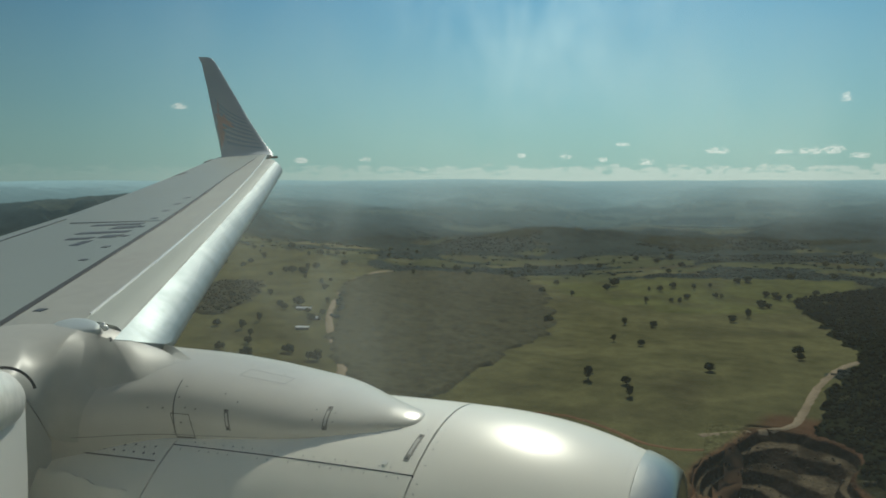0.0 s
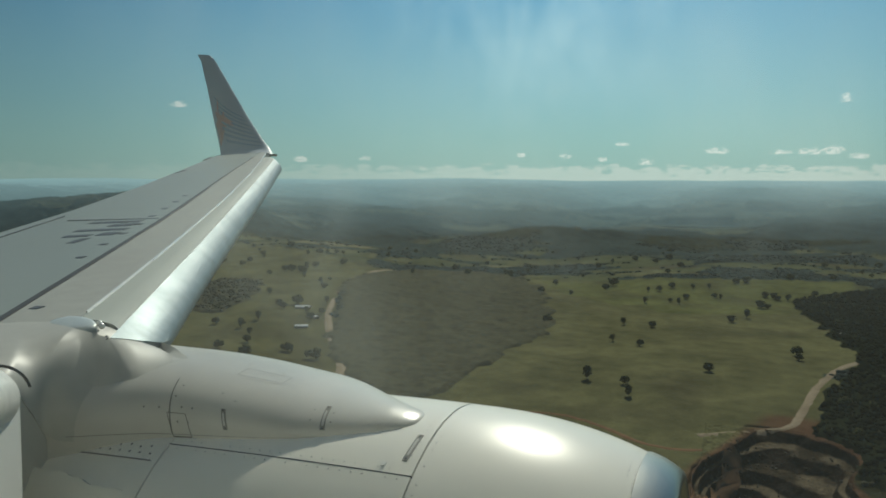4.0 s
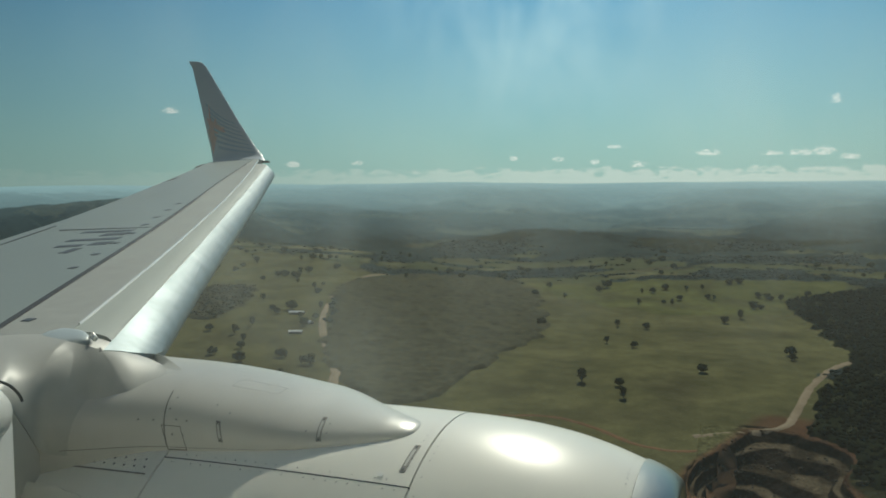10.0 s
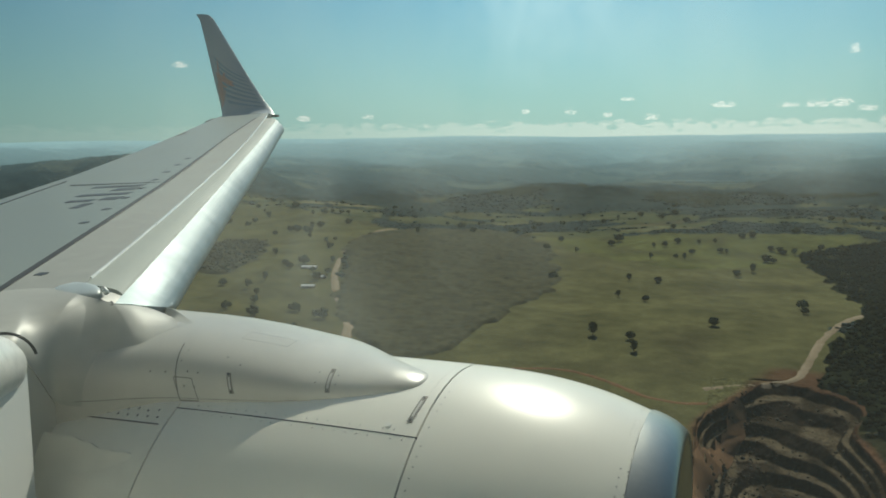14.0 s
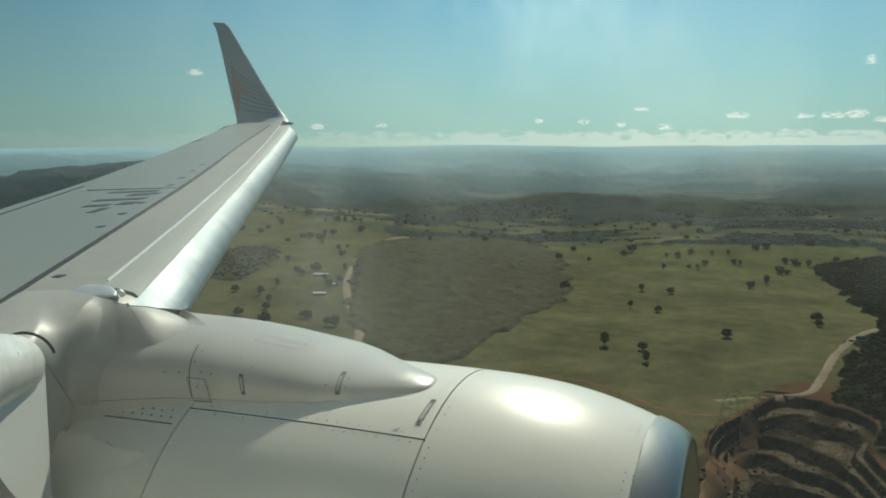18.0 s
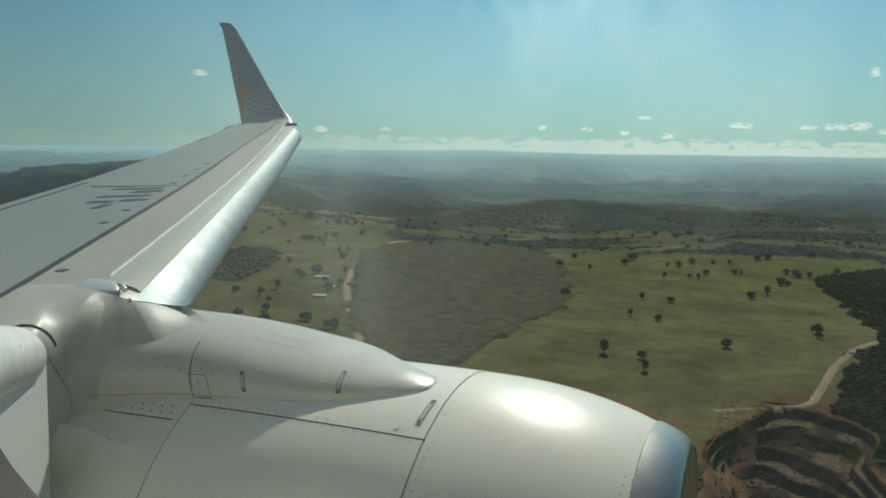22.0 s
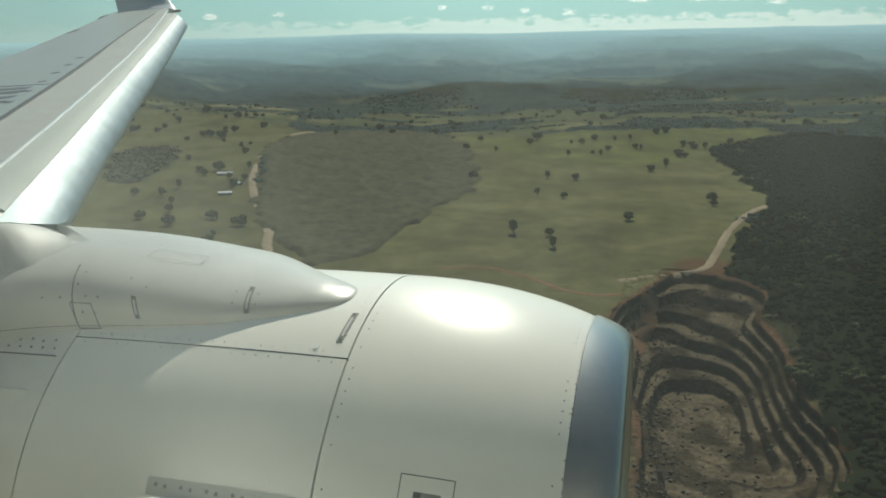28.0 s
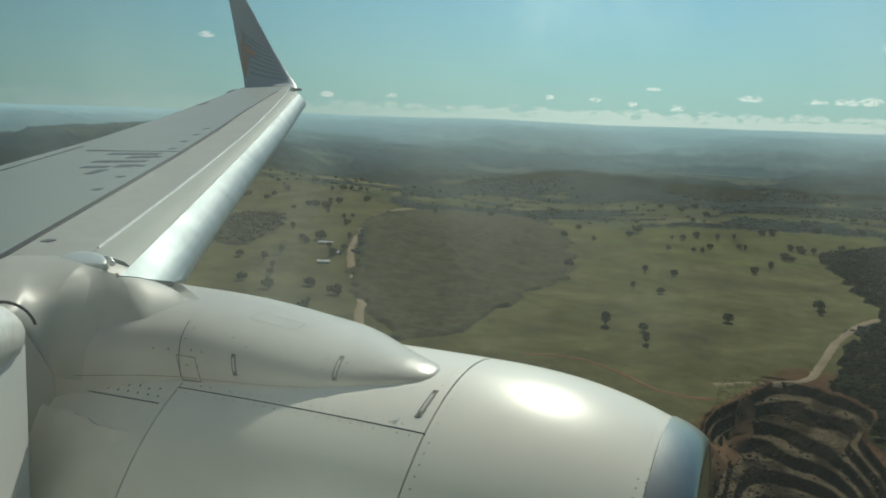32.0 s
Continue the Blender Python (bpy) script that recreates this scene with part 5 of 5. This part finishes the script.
def wood(name, poly, spacing, size, label, seed, keep=1.0, base=ICO1, leaf=FOREST_LEAF, flat=1.0, canopy=0.0, rough=1.0):
    """A closed wood: a canopy of uneven crowns over its whole ground."""
    rs = np.random.RandomState(seed)
    px, py = [p[0] for p in poly], [p[1] for p in poly]
    gx, gy = np.meshgrid(np.arange(min(px), max(px), spacing), np.arange(min(py), max(py), spacing))
    x = gx.ravel() + (rs.rand(gx.size) - 0.5) * spacing * 1.5
    y = gy.ravel() + (rs.rand(gx.size) - 0.5) * spacing * 1.5
    e = (lattice(x, y, 24) - 0.5) * 26
    m = inside(poly, x + e, y + e) & (rs.rand(x.size) < keep)
    m &= rim(x, y) > 1.08
    x, y = x[m], y[m]
    r = size * (0.55 + 0.9 * rs.rand(x.size) ** 1.5)
    h = r * (0.8 + 0.5 * rs.rand(x.size)) * flat
    top = canopy * size
    z = land(x, y) + h * 0.35 + top + rs.rand(x.size) * size * 0.25 - size * 0.2 * (top > 0)
    me = clumps(name, np.stack([x, y, z], -1), r, h, leaf, base, seed)
    if canopy:
        # the closed roof of leaves under the crowns
        q = spacing * 1.25
        gx, gy = np.meshgrid(np.arange(min(px) - 20, max(px) + 20, q), np.arange(min(py) - 20, max(py) + 20, q))
        e = (lattice(gx, gy, 24) - 0.5) * 26
        m = inside(poly, gx + e, gy + e) & (rim(gx, gy) > 1.08)
        gx, gy = gx + (rs.rand(*gx.shape) - 0.5) * q * 0.7, gy + (rs.rand(*gx.shape) - 0.5) * q * 0.7
        gz = land(gx, gy) + np.where(m, top + (lattice(gx, gy, q * 1.3) - 0.5) * size * 0.75 * rough + (lattice(gx, gy, 17) - 0.5) * size * 0.8, -0.5)
        ny, nx = gx.shape
        idx = np.arange(nx * ny).reshape(ny, nx)
        quads = np.stack([idx[:-1, :-1], idx[:-1, 1:], idx[1:, 1:], idx[1:, :-1]], -1).reshape(-1, 4)
        quads = quads[m.ravel()[quads].any(1)]
        bm = bmesh.new()
        bm.from_mesh(me)
        keep_ids = np.unique(quads)
        made = {int(k): bm.verts.new((gx.flat[k], gy.flat[k], gz.flat[k])) for k in keep_ids}
        for q4 in quads:
            bm.faces.new([made[int(k)] for k in q4]).smooth = True
        bm.to_mesh(me)
        bm.free()
    return tagged(new(name, me), label, "woodland", kind="stuff")


wood("woodland", WOOD_A, 3.6, 2.5, "dense brownish grey-green woodland beside the dirt road", 11, 0.0, flat=0.5, canopy=1.3, rough=2.4)
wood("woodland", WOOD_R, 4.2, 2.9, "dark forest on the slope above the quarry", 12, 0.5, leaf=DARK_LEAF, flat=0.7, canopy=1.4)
wood("woodland", WOOD_FAR, 7.0, 4.5, "distant dark woods on low hills", 13, 0.35, leaf=HAZED_LEAF, flat=0.4, canopy=1.3)
wood("woodland", WOOD_STRIP, 7.0, 4.5, "strip of dark woodland across distant fields", 14, 0.35, leaf=HAZED_LEAF, flat=0.4, canopy=1.3)
wood("woodland", WOOD_MID, 7.0, 4.5, "hazy brown woods beyond the pastures", 16, 0.35, leaf=HAZED_LEAF, flat=0.4, canopy=1.3)
wood("woodland", COPSE, 4.5, 3.0, "dark copse on a low hill among pastures", 17, 0.4, leaf=FOREST_LEAF, flat=0.6, canopy=1.3)
wood("scrub", SCRUB, 9.0, 3.2, "scattered dark scrub on rough ground", 15, 0.25, flat=0.7)


def scattered_woods():
    """Copses and hedgerows wherever the land's cover is wood."""
    rs = np.random.RandomState(21)
    n = 130000
    a = np.radians(rs.uniform(-22, 66, n))
    r = np.sqrt(rs.uniform(700**2, 2950**2, n))
    x, y = -r * np.sin(a), r * np.cos(a)
    m = (wooded(x, y) & (rs.rand(n) < np.interp(r, [1400, 2200, 2950], [1.0, 0.8, 0.5]))) | (rs.rand(n) < np.interp(r, [1200, 2200], [0.004, 0.006]))
    for poly in (WOOD_A, WOOD_R, FIELD_R, FIELD_L, FIELD_B, COPSE, WOOD_MID):
        m &= ~inside(poly, x, y)
    m &= rim(x, y) > 1.2
    x, y, r = x[m], y[m], r[m]
    size = np.interp(r, [700, 1500, 3000], [3.0, 4.0, 6.0]) * (0.6 + 0.8 * rs.rand(x.size))
    h = size * (0.28 + 0.22 * rs.rand(x.size))
    me = clumps("copses", np.stack([x, y, land(x, y) + h * 0.55], -1), size, h, HAZED_LEAF, ICO1, 22)
    return tagged(new("copses", me), "dark copses and hedgerows scattered over the hills", "woodland", kind="stuff")


scattered_woods()


# -- roads --
def smooth_line(points, step=7.0):
    """A curve through the points."""
    p = [Vector(q) for q in points]
    p = [p[0] * 2 - p[1]] + p + [p[-1] * 2 - p[-2]]
    out = []
    for a, b, c, d in zip(p, p[1:], p[2:], p[3:]):
        n = max(2, int((c - b).length / step))
        for i in range(n):
            t = i / n
            out.append(0.5 * (2 * b + (c - a) * t + (2 * a - 5 * b + 4 * c - d) * t * t + (3 * b - a - 3 * c + d) * t**3))
    return out + [p[-2]]


def road(points, width, mat, label, seed=1, lift=0.5):
    line = smooth_line(points)
    rs = random.Random(seed)
    bm = bmesh.new()
    prev = None
    for i, q in enumerate(line):
        d = (line[min(i + 1, len(line) - 1)] - line[max(i - 1, 0)]).normalized()
        n = Vector((-d.y, d.x))
        w0, w1 = width / 2 * rs.uniform(0.6, 1.35), width / 2 * rs.uniform(0.6, 1.35)
        row = []
        for s, k in ((w0 + 2.5, -1.3), (w0, 0), (0, 0.06), (-w1, 0), (-w1 - 2.5, -1.3)):
            e = q + n * s
            row.append(bm.verts.new((e.x, e.y, surface(e.x, e.y) + lift + k)))
        if prev:
            for j in range(4):
                bm.faces.new((prev[j], prev[j + 1], row[j + 1], row[j]))
        prev = row
    ob = part("road", bm, mat, None, smooth=True)
    return tagged(ob, label, "dirt road", kind="structure")


road([(-700, 1860), (-816, 1800), (-811, 1641), (-766, 1484), (-691, 1285), (-628, 1149), (-543, 1007), (-465, 884), (-434, 817), (-377, 723), (-330, 640)], 10.0, DIRT_ROAD, "pale winding dirt road beside the woodland", 2)
road([(215, 1250), (185, 1171), (144, 1102), (115, 1049), (84, 948), (64, 849), (50, 790), (22, 765), (-8, 748), (-30, 735)], 6.5, DIRT_ROAD, "narrow earth track round a pasture", 3)
road([(-213, 751), (-162, 759), (-118, 736), (-76, 700), (-40, 692), (-12, 702), (2, 690)], 5.0, ORANGE_SOIL, "orange earth haul road above the quarry", 4, 0.3)
road([(0, 715), (-2, 680), (-14, 625), (-21, 570), (-22, 500), (-18, 440), (-12, 385)], 9.0, ORANGE_SOIL, "broad orange haul ramp beside the quarry", 5, 2.6)
road([(-1299, 2153), (-1189, 2244), (-1078, 2261), (-932, 2277), (-762, 2265)], 8.0, DIRT_ROAD, "pale far track across the fields", 7)

# boulders along the ramp and on the benches
rs = np.random.RandomState(8)
n = 1500
bx, by = np.where(rs.rand(n) < 0.5, rs.normal(2, 12, n), rs.uniform(-20, 100, n)), rs.uniform(360, 740, n)
ok = rim(bx, by) < 1.04
bx, by = bx[ok], by[ok]
br = 0.5 + 1.3 * rs.rand(bx.size) ** 3
bz = np.array([surface(a, b) for a, b in zip(bx, by)]) + 0.7
tagged(new("boulders", clumps("boulders", np.stack([bx, by, bz], -1), br, br * 0.8, BOULDER, ICO1, 9, 0.35)), "grey blasted boulders lying on quarry benches", "boulders", kind="stuff")


# -- trees of the pasture --
def make_tree(seed, radius, height):
    rs = np.random.RandomState(seed)
    tree = new("tree")
    secs = []
    lean = rs.uniform(-0.6, 0.6, 2)
    for f in span(0, 1, 6):
        r = 0.42 * (1 - 0.65 * f) + 0.25 * max(0, 0.15 - f)
        secs.append([Vector((lean[0] * f * f + r * math.cos(a), lean[1] * f * f + r * math.sin(a), -0.8 + (height * 0.62 + 0.8) * f)) for a in span(0, 2 * math.pi, 9)[:-1]])
    trunk = loft("trunk", secs, BARK, tree)
    for k in range(4):
        a = rs.uniform(0, 6.28)
        b = Vector((0, 0, height * rs.uniform(0.3, 0.5)))
        e = Vector((math.cos(a) * radius * 0.65, math.sin(a) * radius * 0.65, height * rs.uniform(0.6, 0.75)))
        limb = []
        for f in span(0, 1, 4):
            c = b.lerp(e, f) + Vector((0, 0, 0.4 * math.sin(f * 3)))
            limb.append([c + Vector((math.cos(t), math.sin(t), 0.2)) * (0.2 * (1 - 0.7 * f)) for t in span(0, 2 * math.pi, 7)[:-1]])
        loft("limb", limb, BARK, trunk)
    n = 120
    d = rs.normal(size=(n, 3))
    d /= np.linalg.norm(d, axis=1)[:, None]
    rad = rs.rand(n) ** 0.45
    lobes = 1 + 0.28 * np.sin(np.arctan2(d[:, 1], d[:, 0]) * 3 + rs.rand() * 6) + 0.15 * np.sin(np.arctan2(d[:, 1], d[:, 0]) * 5 + rs.rand() * 6)
    c = d * rad[:, None] * np.stack([radius * lobes, radius * lobes, np.full(n, height * 0.40)], -1)
    c[:, 2] += height * 0.56
    sz = radius * (0.17 + 0.16 * rs.rand(n))
    crown = new("crown", clumps("crown", c, sz, sz * 0.8, TREE_LEAF, ICO1, seed + 1, 0.4))
    crown.parent = tree
    return tree


KINDS = [make_tree(31, 5.2, 10.0), make_tree(32, 4.0, 8.0), make_tree(33, 6.4, 11.0), make_tree(34, 3.2, 10.5)]
LABELS = ["broad dark pasture tree standing alone in grass", "small round dark tree in open pasture", "large spreading dark tree in a grazed field", "tall narrow dark tree at a field's edge"]
SPOTS = [(-175, 1684), (-122, 1583), (-33, 1663), (51, 1587), (15, 1458), (-9, 1400), (-169, 1273), (-123, 1267), (-125, 1109), (-114, 887), (-105, 842), (-158, 895),
         (73, 1121), (142, 1744), (119, 1693), (37, 1618), (159, 1255), (154, 1418), (-165, 1132), (-314, 1576), (-266, 1716), (-154, 1693), (-30, 979), (-106, 1575),
         (-44, 1675), (-377, 1590), (75, 1088), (-291, 1273), (-731, 1103), (-738, 1193), (-732, 1230), (-655, 1137), (-727, 1048), (-778, 1053), (-833, 1296), (-955, 1632),
         (-823, 1476), (-666, 975), (-582, 946), (-519, 914), (-829, 1524), (-777, 1405), (-1026, 1598), (-688, 1184), (-764, 1216), (-679, 924)]
rs = random.Random(77)
for poly, count in ((FIELD_L, 30), (FIELD_R, 4), (FIELD_B, 12), (SCRUB, 26)):
    px, py = [p[0] for p in poly], [p[1] for p in poly]
    while count:
        p = (rs.uniform(min(px), max(px)), rs.uniform(min(py), max(py)))
        if bool(inside(poly, *p)) and float(rim(*p)) > 1.15:
            SPOTS.append(p)
            count -= 1
for i in range(120):
    ang, r = radians(rs.uniform(-16, 58)), rs.uniform(1900, 2600)
    SPOTS.append((-r * math.sin(ang), r * math.cos(ang)))
used = set()
for i, (x, y) in enumerate(SPOTS):
    k = (i * 7 + int(abs(x))) % 4
    s = rs.uniform(1.0, 1.6)
    m = pose(x, y, float(land(x, y)), 0, 0, rs.uniform(0, 360)) @ Matrix.Scale(s, 4)
    if k in used:
        ob = copy_thing(KINDS[k], m)
    else:
        ob = KINDS[k]
        ob.matrix_basis = pose(x, y, float(land(x, y)))
        used.add(k)
    tagged(ob, LABELS[k], "tree", "pasture trees")


# -- farm sheds --
def shed(x, y, turn, length, width, height, label):
    ob = new("farm_shed")
    ob.matrix_basis = pose(x, y, float(land(x, y)) - 0.3, 0, 0, turn)
    bm = bmesh.new()
    l, w = length / 2, width / 2
    v = [bm.verts.new(p) for p in ((-l, -w, 0), (l, -w, 0), (l, w, 0), (-l, w, 0), (-l, -w, height), (l, -w, height), (l, w, height), (-l, w, height), (-l, 0, height + w * 0.4), (l, 0, height + w * 0.4))]
    for f in ((0, 1, 5, 4), (2, 3, 7, 6), (1, 2, 6, 9, 5), (3, 0, 4, 8, 7)):
        bm.faces.new([v[i] for i in f])
    part("wall", bm, SHED_WALL, ob)
    for s in (-1, 1):
        a = [Vector((-l - 0.5, 0, height + w * 0.4 + 0.15)), Vector((l + 0.5, 0, height + w * 0.4 + 0.15)), Vector((l + 0.5, s * (w + 0.6), height - 0.1)), Vector((-l - 0.5, s * (w + 0.6), height - 0.1))]
        bm = bmesh.new()
        up = [bm.verts.new(p) for p in a]
        lo = [bm.verts.new(p - Vector((0, 0, 0.12))) for p in a]
        bm.faces.new(up)
        bm.faces.new(lo[::-1])
        for i in range(4):
            bm.faces.new((up[i], up[(i + 1) % 4], lo[(i + 1) % 4], lo[i]))
        part("roof", bm, ROOFING, ob, "pale sheet-metal roof slope")
    # dark slab on the gable wall paints in the shade of an open doorway
    bm = bmesh.new()
    bmesh.ops.create_cube(bm, size=1)
    for q in bm.verts:
        q.co = Vector((l + 0.02 + q.co.x * 0.08, q.co.y * width * 0.35, height * 0.38 + q.co.z * height * 0.76))
    part("door", bm, TRIM_GREY, ob, "dark slab painting in the shade of a doorway")
    return tagged(ob, label, "shed", "farm sheds")


shed(-706, 1202, 12, 26, 9, 3.6, "long pale-roofed farm shed in a pasture")
shed(-640, 1084, 20, 20, 8, 3.4, "pale-roofed farm shed beside scrub")
shed(-651, 1150, -35, 12, 7, 3.2, "small pale-roofed farm outbuilding")
shed(150, 1330, 8, 16, 8, 3.4, "white-roofed farmhouse at a field's edge")


# -- loader on the ramp --
def loader(x, y, turn):
    ob = new("wheel_loader")
    ob.matrix_basis = pose(x, y, surface(x, y) + 2.6, 0, 0, turn)

    def block(name, c, s, mat, bevel=0.12, label=""):
        bm = bmesh.new()
        bmesh.ops.create_cube(bm, size=1)
        for q in bm.verts:
            q.co = Vector((c[0] + q.co.x * s[0], c[1] + q.co.y * s[1], c[2] + q.co.z * s[2]))
        bmesh.ops.bevel(bm, geom=bm.edges[:], offset=bevel, segments=2, affect="EDGES")
        return part(name, bm, mat, ob, label)

    block("body", (-0.8, 0, 1.9), (4.2, 2.2, 1.5), LOADER_PAINT)
    block("cab", (0.4, 0, 3.1), (1.6, 1.7, 1.6), TRIM_GREY, 0.1, "dark glazed cab")
    block("arm", (2.4, 0, 1.8), (2.4, 0.9, 0.5), LOADER_PAINT)
    block("bucket", (4.0, 0, 1.0), (1.2, 3.0, 1.2), SLOT)
    for sx in (-1.7, 1.7):
        for sy in (-1.25, 1.25):
            bm = bmesh.new()
            bmesh.ops.create_cone(bm, cap_ends=True, segments=20, radius1=0.9, radius2=0.9, depth=0.7)
            bmesh.ops.rotate(bm, verts=bm.verts[:], matrix=Matrix.Rotation(radians(90), 3, "X"))
            bmesh.ops.translate(bm, verts=bm.verts[:], vec=(sx, sy, 0.9))
            bmesh.ops.bevel(bm, geom=[e for e in bm.edges if e.is_boundary or len(e.link_faces) == 2 and e.calc_face_angle(0) > 1], offset=0.1, segments=2, affect="EDGES")
            part("wheel", bm, TYRE, ob)
    return tagged(ob, "dark wheel loader parked on the orange ramp", "loader")


loader(-20, 470, 100)
